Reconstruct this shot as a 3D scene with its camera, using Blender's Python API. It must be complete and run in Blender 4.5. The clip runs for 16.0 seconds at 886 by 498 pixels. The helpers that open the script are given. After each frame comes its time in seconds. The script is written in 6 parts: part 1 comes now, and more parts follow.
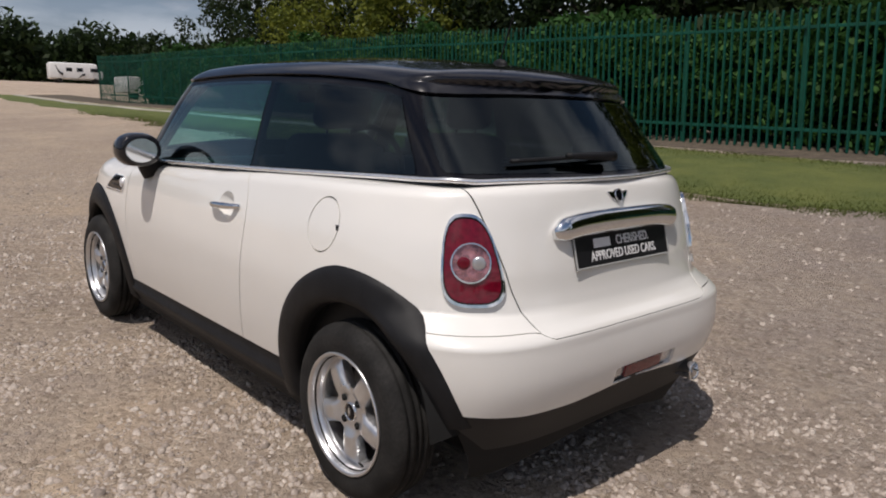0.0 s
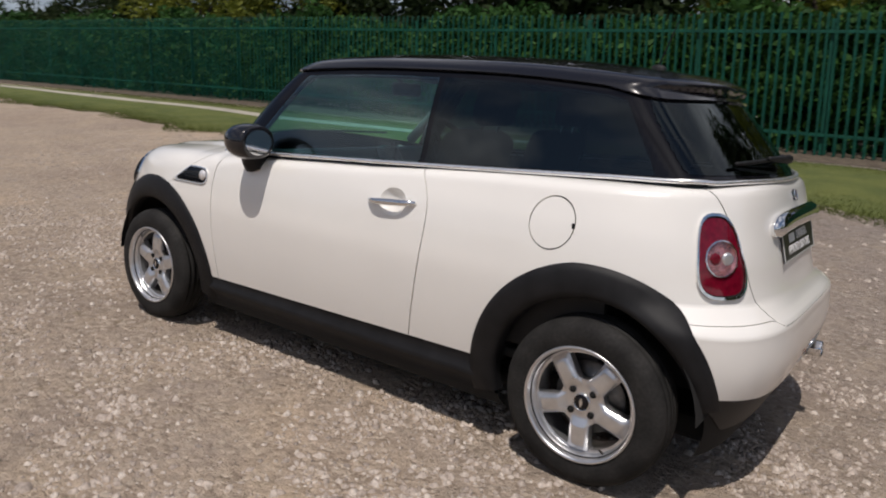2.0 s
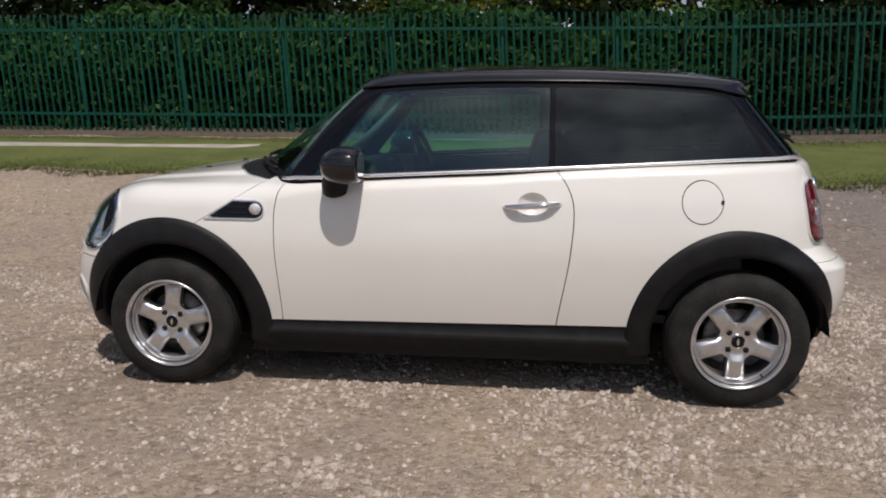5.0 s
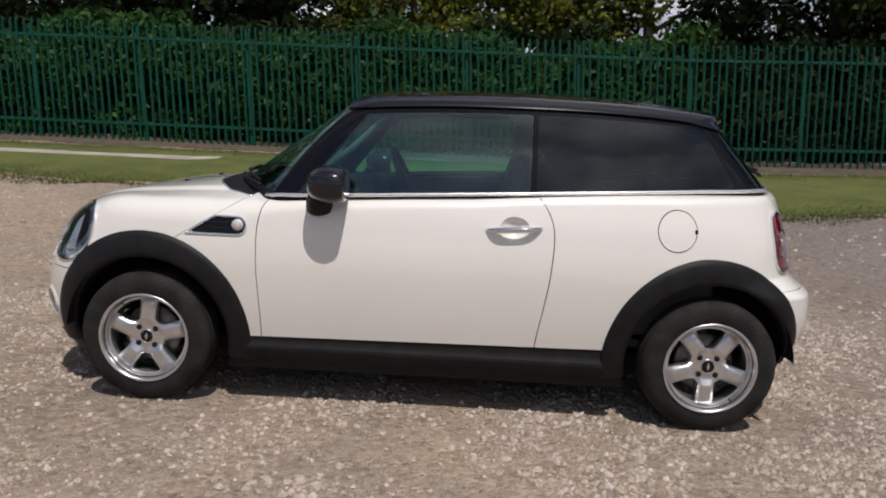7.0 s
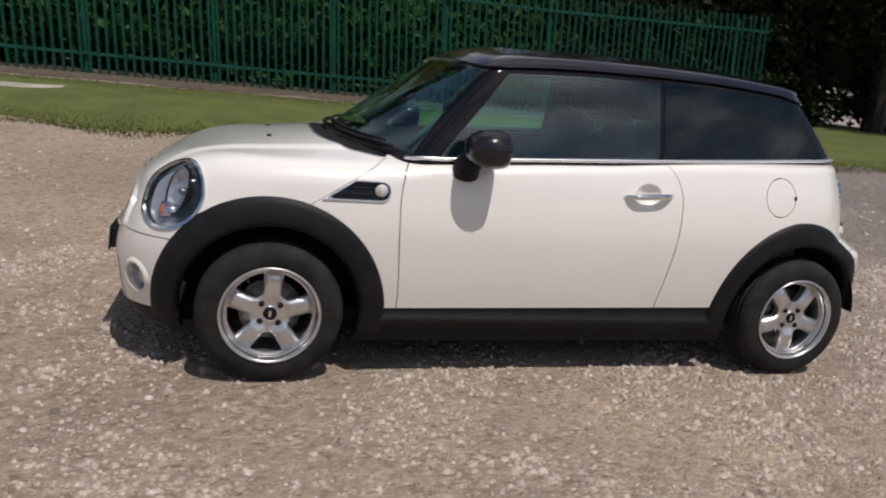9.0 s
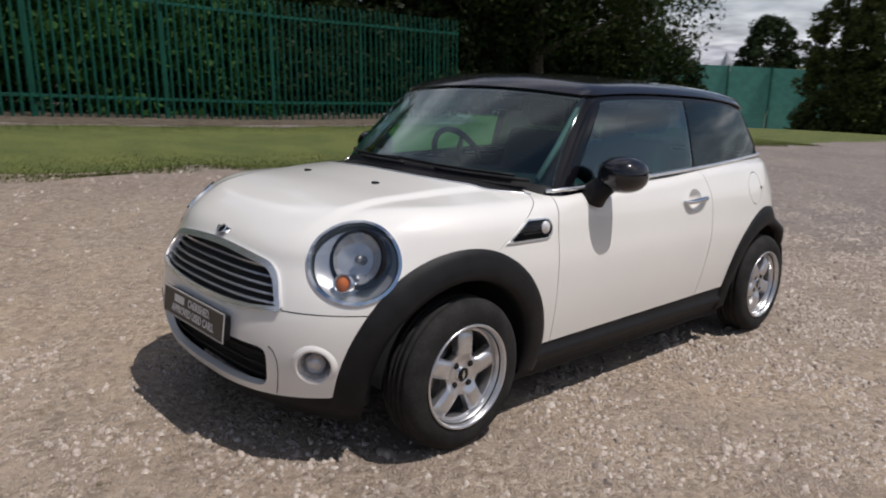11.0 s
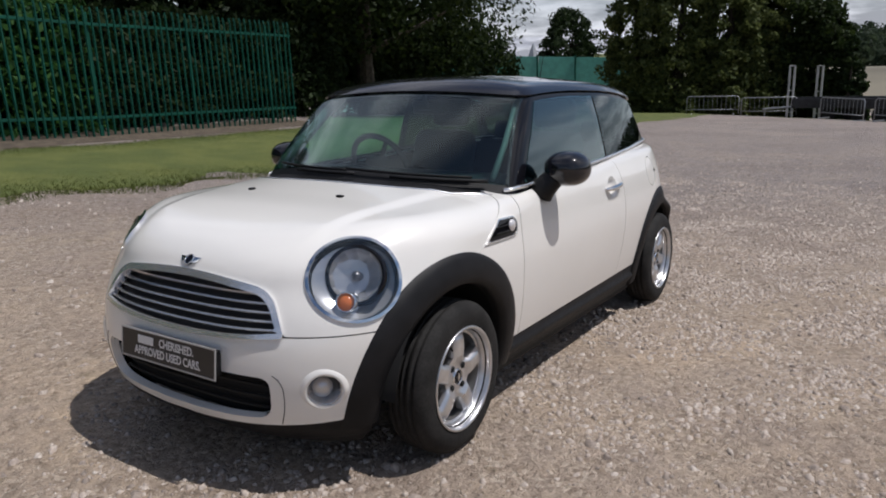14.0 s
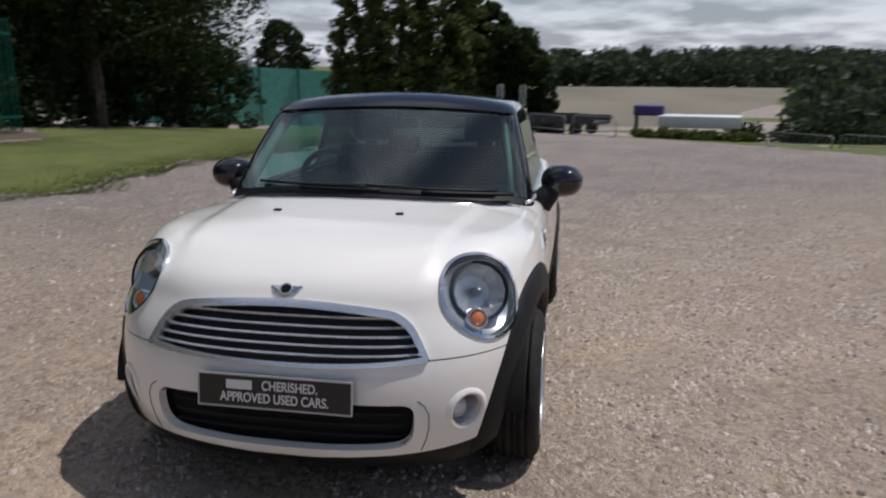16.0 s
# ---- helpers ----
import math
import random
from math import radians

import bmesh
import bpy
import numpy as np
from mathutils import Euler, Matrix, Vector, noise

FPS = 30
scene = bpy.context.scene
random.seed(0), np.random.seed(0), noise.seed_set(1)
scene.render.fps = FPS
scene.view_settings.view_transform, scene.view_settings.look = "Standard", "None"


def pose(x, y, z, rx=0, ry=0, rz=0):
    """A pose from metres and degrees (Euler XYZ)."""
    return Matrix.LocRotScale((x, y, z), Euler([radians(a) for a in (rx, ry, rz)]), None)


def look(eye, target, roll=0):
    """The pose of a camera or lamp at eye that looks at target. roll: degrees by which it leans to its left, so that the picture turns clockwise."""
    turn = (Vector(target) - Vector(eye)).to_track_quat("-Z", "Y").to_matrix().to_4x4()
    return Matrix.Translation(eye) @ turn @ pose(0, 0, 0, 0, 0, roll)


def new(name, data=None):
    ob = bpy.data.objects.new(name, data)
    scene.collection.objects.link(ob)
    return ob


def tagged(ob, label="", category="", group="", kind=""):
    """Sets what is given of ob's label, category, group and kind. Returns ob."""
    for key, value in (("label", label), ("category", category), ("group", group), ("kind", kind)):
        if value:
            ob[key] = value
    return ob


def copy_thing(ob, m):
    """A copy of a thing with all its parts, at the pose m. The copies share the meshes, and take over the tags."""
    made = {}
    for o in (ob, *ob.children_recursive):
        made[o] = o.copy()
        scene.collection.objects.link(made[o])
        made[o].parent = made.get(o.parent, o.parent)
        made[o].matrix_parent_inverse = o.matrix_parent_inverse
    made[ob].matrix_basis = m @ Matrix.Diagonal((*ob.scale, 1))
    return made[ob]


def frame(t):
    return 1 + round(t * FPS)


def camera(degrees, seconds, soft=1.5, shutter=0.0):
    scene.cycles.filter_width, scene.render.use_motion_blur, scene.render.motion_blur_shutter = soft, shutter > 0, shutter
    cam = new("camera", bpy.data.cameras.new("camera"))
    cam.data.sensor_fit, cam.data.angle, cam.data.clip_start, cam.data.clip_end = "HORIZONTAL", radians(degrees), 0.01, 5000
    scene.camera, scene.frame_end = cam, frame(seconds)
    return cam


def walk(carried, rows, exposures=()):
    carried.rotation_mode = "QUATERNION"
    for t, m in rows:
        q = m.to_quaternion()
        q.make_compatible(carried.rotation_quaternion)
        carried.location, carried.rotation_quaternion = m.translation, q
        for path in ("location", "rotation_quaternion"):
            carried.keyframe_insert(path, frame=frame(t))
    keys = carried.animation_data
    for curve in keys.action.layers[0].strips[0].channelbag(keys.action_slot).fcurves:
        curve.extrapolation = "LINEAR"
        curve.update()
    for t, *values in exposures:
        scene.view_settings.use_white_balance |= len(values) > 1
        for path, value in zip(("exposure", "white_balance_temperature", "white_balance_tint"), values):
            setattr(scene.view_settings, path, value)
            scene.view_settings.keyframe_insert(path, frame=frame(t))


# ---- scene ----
cam = camera(63.0, 16.0, soft=1.9, shutter=0.35)
# the lot falls gently towards +x; the car and the ground share this tilt
TILT = pose(0, 0, 0, 0, 3.3, 0)
PATH = [
    (0, (3.029, -2.027, 1.283), (1.572, -0.717, 0.884), 2.05),
    (0.5, (2.999, -2.071, 1.290), (1.563, -0.731, 0.916), 3.66),
    (1, (2.810, -2.332, 1.293), (1.411, -0.953, 0.920), 4.66),
    (1.5, (2.489, -2.636, 1.283), (1.171, -1.197, 0.846), 5.54),
    (2, (2.151, -2.914, 1.272), (1.010, -1.326, 0.856), 3.88),
    (2.5, (1.773, -3.203, 1.271), (0.828, -1.478, 0.909), 5.30),
    (3, (1.329, -3.423, 1.288), (0.610, -1.583, 0.973), 6.02),
    (3.5, (0.947, -3.630, 1.283), (0.509, -1.710, 0.933), 4.92),
    (4, (0.544, -3.712, 1.262), (0.267, -1.773, 0.856), 0.68),
    (6.5, (0.206, -3.828, 1.292), (0.103, -1.863, 0.934), 2.09),
    (7, (0.165, -3.832, 1.282), (0.100, -1.862, 0.943), 2.55),
    (7.5, (0.005, -3.862, 1.281), (0.034, -1.886, 0.973), 4.03),
    (8, (-0.351, -3.807, 1.279), (-0.302, -1.840, 0.915), 4.65),
    (8.5, (-0.799, -3.719, 1.288), (-0.570, -1.771, 0.896), 5.57),
    (9, (-1.319, -3.592, 1.295), (-0.803, -1.718, 0.823), 5.60),
    (9.5, (-1.812, -3.362, 1.304), (-1.161, -1.543, 0.788), 3.20),
    (10, (-2.303, -3.156, 1.308), (-1.367, -1.471, 0.774), 3.38),
    (10.2, (-2.475, -3.043, 1.307), (-1.459, -1.396, 0.803), 3.49),
    (12.3, (-3.422, -2.134, 1.315), (-1.787, -1.044, 0.943), 0.09),
    (12.5, (-3.421, -2.148, 1.324), (-1.791, -1.054, 0.941), -0.34),
    (13, (-3.406, -2.179, 1.342), (-1.773, -1.095, 0.945), -0.50),
    (13.5, (-3.404, -2.171, 1.322), (-1.770, -1.086, 0.934), -0.90),
    (14, (-3.416, -2.148, 1.324), (-1.776, -1.078, 0.919), -0.40),
    (14.5, (-3.479, -2.060, 1.340), (-1.793, -1.061, 0.945), 3.63),
    (15, (-3.684, -1.761, 1.332), (-1.904, -0.950, 0.911), 2.40),
    (15.5, (-3.787, -1.351, 1.340), (-1.961, -0.677, 0.878), 0.27),
    (16, (-3.955, -0.907, 1.341), (-2.021, -0.560, 0.968), 0.52),
]

walk(cam, [(t, TILT @ look(e, g, r)) for t, e, g, r in PATH], [(0, -0.47, 6600, 14), (8, -0.48, 6600, 14), (12.5, -0.37, 6250, 13), (14.5, -0.38, 6200, 13), (16, -0.43, 6200, 13)])

# ---- light ----

CLOUD_DRIFT = (3.1, 1.7, 0.4)


def set_light(elevation, toward, strength, sky):
    """toward: horizontal direction (x, y) in which the sun stands."""
    d = Vector((toward[0], toward[1], 0)).normalized() * math.cos(radians(elevation))
    d.z = math.sin(radians(elevation))
    sun = new("sun", bpy.data.lights.new("sun", "SUN"))
    sun.data.energy, sun.data.angle, sun.data.color = strength, radians(0.55), (1.0, 0.955, 0.89)
    sun.matrix_world = Matrix.Translation(d * 60) @ d.to_track_quat("Z", "Y").to_matrix().to_4x4()
    w = bpy.data.worlds.new("world")
    scene.world = w
    w.use_nodes = True
    nt = w.node_tree
    nt.nodes.clear()
    out = nt.nodes.new("ShaderNodeOutputWorld")
    bg = nt.nodes.new("ShaderNodeBackground")
    s = nt.nodes.new("ShaderNodeTexSky")
    s.sky_type, s.sun_disc = "NISHITA", False
    s.sun_elevation, s.sun_rotation = radians(elevation), math.atan2(d.x, d.y)
    s.air_density, s.dust_density, s.ozone_density = 1.0, 0.5, 1.0
    # broken cloud cover
    tc = nt.nodes.new("ShaderNodeTexCoord")
    sp = nt.nodes.new("ShaderNodeSeparateXYZ")
    up = nt.nodes.new("ShaderNodeMath")
    up.operation, up.inputs[1].default_value = "ADD", 0.16
    mp = nt.nodes.new("ShaderNodeVectorMath")
    mp.operation = "DIVIDE"
    cb = nt.nodes.new("ShaderNodeCombineXYZ")
    mxz = nt.nodes.new("ShaderNodeMath")
    mxz.operation, mxz.inputs[1].default_value = "MAXIMUM", 0.0
    n1 = nt.nodes.new("ShaderNodeTexNoise")
    n1.inputs["Scale"].default_value, n1.inputs["Detail"].default_value = 1.0, 7.0
    n1.inputs["Roughness"].default_value = 0.55
    rp = nt.nodes.new("ShaderNodeValToRGB")
    rp.color_ramp.elements[0].position, rp.color_ramp.elements[1].position = 0.46, 0.64
    n2 = nt.nodes.new("ShaderNodeTexNoise")
    n2.inputs["Scale"].default_value, n2.inputs["Detail"].default_value = 2.6, 7.0
    cr = nt.nodes.new("ShaderNodeValToRGB")
    cr.color_ramp.elements[0].position, cr.color_ramp.elements[0].color = 0.40, (5.6, 5.8, 6.5, 1)
    cr.color_ramp.elements[1].position, cr.color_ramp.elements[1].color = 0.62, (13.2, 13.4, 14.1, 1)
    mx = nt.nodes.new("ShaderNodeMix")
    mx.data_type = "RGBA"
    lk = nt.links.new
    lk(tc.outputs["Generated"], sp.inputs["Vector"])
    lk(sp.outputs["Z"], mxz.inputs[0])
    lk(mxz.outputs["Value"], up.inputs[0])
    for k in "XYZ":
        lk(up.outputs["Value"], cb.inputs[k])
    lk(tc.outputs["Generated"], mp.inputs[0])
    lk(cb.outputs["Vector"], mp.inputs[1])
    drift = nt.nodes.new("ShaderNodeVectorMath")
    drift.operation, drift.inputs[1].default_value = "ADD", CLOUD_DRIFT
    lk(mp.outputs["Vector"], drift.inputs[0])
    lk(drift.outputs["Vector"], n1.inputs["Vector"])
    lk(drift.outputs["Vector"], n2.inputs["Vector"])
    lk(n1.outputs["Fac"], rp.inputs["Fac"])
    lk(n2.outputs["Fac"], cr.inputs["Fac"])
    # clouds close up towards the horizon
    hz = nt.nodes.new("ShaderNodeMapRange")
    hz.inputs["From Min"].default_value, hz.inputs["From Max"].default_value = 0.0, 0.20
    hz.inputs["To Min"].default_value, hz.inputs["To Max"].default_value = 0.95, 0.0
    lk(sp.outputs["Z"], hz.inputs["Value"])
    cover = nt.nodes.new("ShaderNodeMath")
    cover.operation = "MAXIMUM"
    lk(rp.outputs["Color"], cover.inputs[0])
    lk(hz.outputs["Result"], cover.inputs[1])
    lk(cover.outputs["Value"], mx.inputs["Factor"])
    lk(s.outputs["Color"], mx.inputs["A"])
    lk(cr.outputs["Color"], mx.inputs["B"])
    lk(mx.outputs["Result"], bg.inputs["Color"])
    bg.inputs["Strength"].default_value = sky
    lk(bg.outputs["Background"], out.inputs["Surface"])


set_light(64.5, (0.24, -0.52), 4.6, 0.085)


# ---- materials ----
def mat(name, color, rough=0.5, metal=0.0, vary=0.0, scale=8.0, fine=0.0, fine_scale=200.0, bump=0.0, bump_scale=150.0, coat=0.0,
        spec=0.5, dark=None, by_piece=0.0, rough_vary=0.0, mix_at=(0.35, 0.65), coords="Object"):
    m = bpy.data.materials.new(name)
    m.use_nodes = True
    nt = m.node_tree
    b = nt.nodes["Principled BSDF"]
    lk = nt.links.new
    b.inputs["Base Color"].default_value = (*color, 1)
    b.inputs["Roughness"].default_value, b.inputs["Metallic"].default_value = rough, metal
    b.inputs["Specular IOR Level"].default_value = spec
    b.inputs["Coat Weight"].default_value, b.inputs["Coat Roughness"].default_value = coat, 0.03
    tc = nt.nodes.new("ShaderNodeTexCoord")
    col = None
    if vary or dark:
        n = nt.nodes.new("ShaderNodeTexNoise")
        n.inputs["Scale"].default_value, n.inputs["Detail"].default_value = scale, 6.0
        lk(tc.outputs[coords], n.inputs["Vector"])
        r = nt.nodes.new("ShaderNodeValToRGB")
        lo = dark if dark else tuple(c * (1 - vary) for c in color)
        hi = color if dark else tuple(min(1, c * (1 + vary)) for c in color)
        r.color_ramp.elements[0].position, r.color_ramp.elements[0].color = mix_at[0], (*lo, 1)
        r.color_ramp.elements[1].position, r.color_ramp.elements[1].color = mix_at[1], (*hi, 1)
        lk(n.outputs["Fac"], r.inputs["Fac"])
        col = r.outputs["Color"]
        if rough_vary:
            mr = nt.nodes.new("ShaderNodeMapRange")
            mr.inputs["To Min"].default_value, mr.inputs["To Max"].default_value = rough - rough_vary, rough + rough_vary
            lk(n.outputs["Fac"], mr.inputs["Value"])
            lk(mr.outputs["Result"], b.inputs["Roughness"])
    if fine:
        n = nt.nodes.new("ShaderNodeTexNoise")
        n.inputs["Scale"].default_value, n.inputs["Detail"].default_value = fine_scale, 3.0
        lk(tc.outputs[coords], n.inputs["Vector"])
        mr = nt.nodes.new("ShaderNodeMapRange")
        mr.inputs["From Min"].default_value, mr.inputs["From Max"].default_value = 0.3, 0.7
        mr.inputs["To Min"].default_value, mr.inputs["To Max"].default_value = 1 - fine, 1 + fine
        lk(n.outputs["Fac"], mr.inputs["Value"])
        col = times(nt, col, color, mr.outputs["Result"])
    if by_piece:
        oi = nt.nodes.new("ShaderNodeNewGeometry")
        mr = nt.nodes.new("ShaderNodeMapRange")
        mr.inputs["To Min"].default_value, mr.inputs["To Max"].default_value = 1 - by_piece, 1 + by_piece
        lk(oi.outputs["Random Per Island"], mr.inputs["Value"])
        col = times(nt, col, color, mr.outputs["Result"])
    if col:
        lk(col, b.inputs["Base Color"])
    if bump:
        n = nt.nodes.new("ShaderNodeTexNoise")
        n.inputs["Scale"].default_value, n.inputs["Detail"].default_value = bump_scale, 4.0
        lk(tc.outputs[coords], n.inputs["Vector"])
        bp = nt.nodes.new("ShaderNodeBump")
        bp.inputs["Strength"].default_value, bp.inputs["Distance"].default_value = 1.0, bump
        lk(n.outputs["Fac"], bp.inputs["Height"])
        lk(bp.outputs["Normal"], b.inputs["Normal"])
    return m


def times(nt, col, color, fac):
    mx = nt.nodes.new("ShaderNodeMix")
    mx.data_type, mx.blend_type = "RGBA", "MULTIPLY"
    mx.inputs["Factor"].default_value = 1.0
    if col:
        nt.links.new(col, mx.inputs["A"])
    else:
        mx.inputs["A"].default_value = (*color, 1)
    nt.links.new(fac, mx.inputs["B"])
    return mx.outputs["Result"]


def glass(name, color, rough=0.0, mirror=0.09, edge=3.5):
    m = bpy.data.materials.new(name)
    m.use_nodes = True
    nt = m.node_tree
    nt.nodes.clear()
    out = nt.nodes.new("ShaderNodeOutputMaterial")
    tr = nt.nodes.new("ShaderNodeBsdfTransparent")
    gl = nt.nodes.new("ShaderNodeBsdfGlossy")
    mx = nt.nodes.new("ShaderNodeMixShader")
    lw = nt.nodes.new("ShaderNodeLayerWeight")
    lw.inputs["Blend"].default_value = 0.5
    pw = nt.nodes.new("ShaderNodeMath")
    pw.operation, pw.inputs[1].default_value = "POWER", edge
    nt.links.new(lw.outputs["Facing"], pw.inputs[0])
    fr = nt.nodes.new("ShaderNodeMath")
    fr.operation, fr.inputs[1].default_value, fr.inputs[2].default_value = "MULTIPLY_ADD", 0.88, mirror
    nt.links.new(pw.outputs["Value"], fr.inputs[0])
    tr.inputs["Color"].default_value = (*color, 1)
    gl.inputs["Roughness"].default_value = rough
    gl.inputs["Color"].default_value = (0.90, 1.0, 1.0, 1)
    nt.links.new(fr.outputs["Value"], mx.inputs["Fac"])
    nt.links.new(tr.outputs["BSDF"], mx.inputs[1])
    nt.links.new(gl.outputs["BSDF"], mx.inputs[2])
    nt.links.new(mx.outputs["Shader"], out.inputs["Surface"])
    return m


def leaf_mat(name, c0, c1):
    """Leaves: a spread of greens by leaf, some light through them."""
    m = bpy.data.materials.new(name)
    m.use_nodes = True
    nt = m.node_tree
    b = nt.nodes["Principled BSDF"]
    g = nt.nodes.new("ShaderNodeNewGeometry")
    r = nt.nodes.new("ShaderNodeValToRGB")
    r.color_ramp.elements[0].color, r.color_ramp.elements[1].color = (*c0, 1), (*c1, 1)
    nt.links.new(g.outputs["Random Per Island"], r.inputs["Fac"])
    nt.links.new(r.outputs["Color"], b.inputs["Base Color"])
    b.inputs["Roughness"].default_value = 0.6
    b.inputs["Specular IOR Level"].default_value = 0.16
    tl = nt.nodes.new("ShaderNodeBsdfTranslucent")
    nt.links.new(r.outputs["Color"], tl.inputs["Color"])
    mx = nt.nodes.new("ShaderNodeMixShader")
    mx.inputs["Fac"].default_value = 0.38
    nt.links.new(b.outputs["BSDF"], mx.inputs[1])
    nt.links.new(tl.outputs["BSDF"], mx.inputs[2])
    nt.links.new(mx.outputs["Shader"], nt.nodes["Material Output"].inputs["Surface"])
    return m


M = {
    "paint": mat("white_paint", (0.815, 0.795, 0.752), 0.30, coat=1.0, vary=0.012, scale=2.5),
    "black_paint": mat("black_paint", (0.010, 0.010, 0.013), 0.2, coat=1.0, spec=0.1),
    "black_gloss": mat("black_gloss", (0.005, 0.005, 0.007), 0.05, spec=0.32),
    "plastic": mat("black_plastic", (0.0105, 0.0105, 0.0115), 0.52, spec=0.22, vary=0.25, scale=14, bump=0.0004, bump_scale=900),
    "gap": mat("gap_black", (0.006, 0.006, 0.006), 0.9),
    "rubber": mat("tyre_rubber", (0.0150, 0.0142, 0.0134), 0.8, spec=0.3, vary=0.5, scale=9, fine=0.3, fine_scale=90, bump=0.0006, bump_scale=300),
    "alloy": mat("alloy_silver", (0.66, 0.66, 0.67), 0.30, metal=0.9, vary=0.08, scale=20, rough_vary=0.06),
    "chrome": mat("chrome", (0.78, 0.79, 0.8), 0.07, metal=1.0),
    "dull_metal": mat("dull_metal", (0.25, 0.25, 0.26), 0.4, metal=0.9, vary=0.3, scale=40),
    "disc": mat("brake_disc", (0.2, 0.19, 0.18), 0.45, metal=0.8, vary=0.3, scale=30),
    "cloth": mat("seat_cloth", (0.012, 0.012, 0.014), 0.9, vary=0.3, scale=40, bump=0.0006, bump_scale=600),
    "cabin": mat("cabin_plastic", (0.012, 0.012, 0.013), 0.6, vary=0.2, scale=25, bump=0.0004, bump_scale=700),
    "lining": mat("roof_lining", (0.13, 0.13, 0.125), 0.9, vary=0.08, scale=20),
    "mesh": mat("intake_mesh", (0.010, 0.010, 0.011), 0.6),
    "red": None, "amber": None,
}
M["screen"] = glass("windscreen_glass", (0.56, 0.84, 0.80), mirror=0.07)
M["glass"] = glass("door_glass", (0.50, 0.92, 0.90), mirror=0.105)
M["dark_glass"] = glass("privacy_glass", (0.12, 0.14, 0.16), mirror=0.06, edge=5.0)
M["clear"] = glass("lens_glass", (0.93, 0.94, 0.95))
M["red"] = mat("red_lens", (0.135, 0.003, 0.014), 0.05, spec=0.2, coat=0.7, vary=0.2, scale=60)
M["white_lens"] = mat("white_lens", (0.72, 0.70, 0.70), 0.12, metal=0.3, coat=1.0, vary=0.2, scale=50)
M["pink_lens"] = mat("pink_lens", (0.46, 0.20, 0.21), 0.10, metal=0.7, coat=1.0, vary=0.5, scale=45, bump=0.006, bump_scale=55)
M["amber"] = mat("amber_lens", (0.72, 0.17, 0.015), 0.15, coat=1.0)
M["reflector"] = mat("reflector", (0.60, 0.60, 0.61), 0.22, metal=0.7)
M["slat"] = mat("slat_chrome", (0.62, 0.62, 0.63), 0.26, metal=0.85)
M["satin"] = mat("satin_chrome", (0.86, 0.86, 0.87), 0.24, metal=0.8)
M["trim_grey"] = mat("pillar_trim_grey", (0.17, 0.168, 0.16), 0.8, vary=0.06, scale=30)
M["plate"] = mat("plate_black", (0.012, 0.012, 0.014), 0.35)
M["border"] = mat("silver_border", (0.46, 0.46, 0.45), 0.35, metal=0.2)
M["plate_white"] = mat("plate_white", (0.72, 0.72, 0.72), 0.4)

GREEN = (0.0035, 0.062, 0.041)
M["fence"] = mat("green_fence_paint", GREEN, 0.55, spec=0.25, vary=0.25, scale=3, by_piece=0.15)
M["bark"] = mat("bark", (0.045, 0.036, 0.026), 0.9, vary=0.4, scale=12, bump=0.01, bump_scale=20)
M["leaf_hedge"] = leaf_mat("hedge_leaf", (0.013, 0.047, 0.012), (0.052, 0.132, 0.030))
# tree green darkened so that the colour itself carries the crowns' shade
M["leaf_shade_tint"] = leaf_mat("shade_tint_leaf", (0.008, 0.018, 0.005), (0.042, 0.062, 0.015))
# dark green; behind the fence and below crowns it also stands for shade
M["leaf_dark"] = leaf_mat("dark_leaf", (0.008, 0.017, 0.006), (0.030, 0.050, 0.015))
M["leaf_tree"] = leaf_mat("tree_leaf", (0.034, 0.052, 0.012), (0.130, 0.155, 0.038))
M["leaf_yellow"] = leaf_mat("yellow_leaf", (0.055, 0.075, 0.010), (0.185, 0.205, 0.030))
M["leaf_conifer"] = leaf_mat("conifer_leaf", (0.044, 0.062, 0.020), (0.150, 0.175, 0.055))
# bluish tint in this green paints the haze of distance
M["leaf_far"] = leaf_mat("far_leaf", (0.021, 0.034, 0.019), (0.054, 0.074, 0.038))
M["white_body"] = mat("motorhome_white", (0.75, 0.75, 0.74), 0.4, vary=0.04, scale=3)
M["concrete"] = mat("concrete", (0.36, 0.33, 0.28), 0.9, vary=0.18, scale=2.2, fine=0.15, fine_scale=60, bump=0.004, bump_scale=40)
M["galv"] = mat("galvanised_steel", (0.30, 0.31, 0.32), 0.45, metal=0.7, vary=0.15, scale=15)
M["white_rail"] = mat("white_paint_rail", (0.42, 0.42, 0.41), 0.5, vary=0.06, scale=9)
M["dark_shed"] = mat("dark_timber", (0.03, 0.03, 0.032), 0.8, vary=0.3, scale=5)
M["purple"] = mat("purple_cover", (0.07, 0.05, 0.20), 0.6, vary=0.1, scale=5)
M["turquoise"] = mat("green_sheet", (0.10, 0.34, 0.27), 0.5, vary=0.12, scale=3)
M["soil"] = mat("bare_soil", (0.085, 0.066, 0.046), 0.95, vary=0.3, scale=6, fine=0.3, fine_scale=40, bump=0.01, bump_scale=30)


# ---- mesh helpers ----
def mesh(name, verts, faces, material, smooth=True, normals=None):
    me = bpy.data.meshes.new(name)
    me.from_pydata([tuple(v) for v in verts], [], [tuple(f) for f in faces])
    if material:
        me.materials.append(material)
    if smooth:
        me.polygons.foreach_set("use_smooth", np.ones(len(me.polygons), bool))
    if normals is not None:
        me.normals_split_custom_set_from_vertices([tuple(n) for n in normals])
    me.update()
    return me


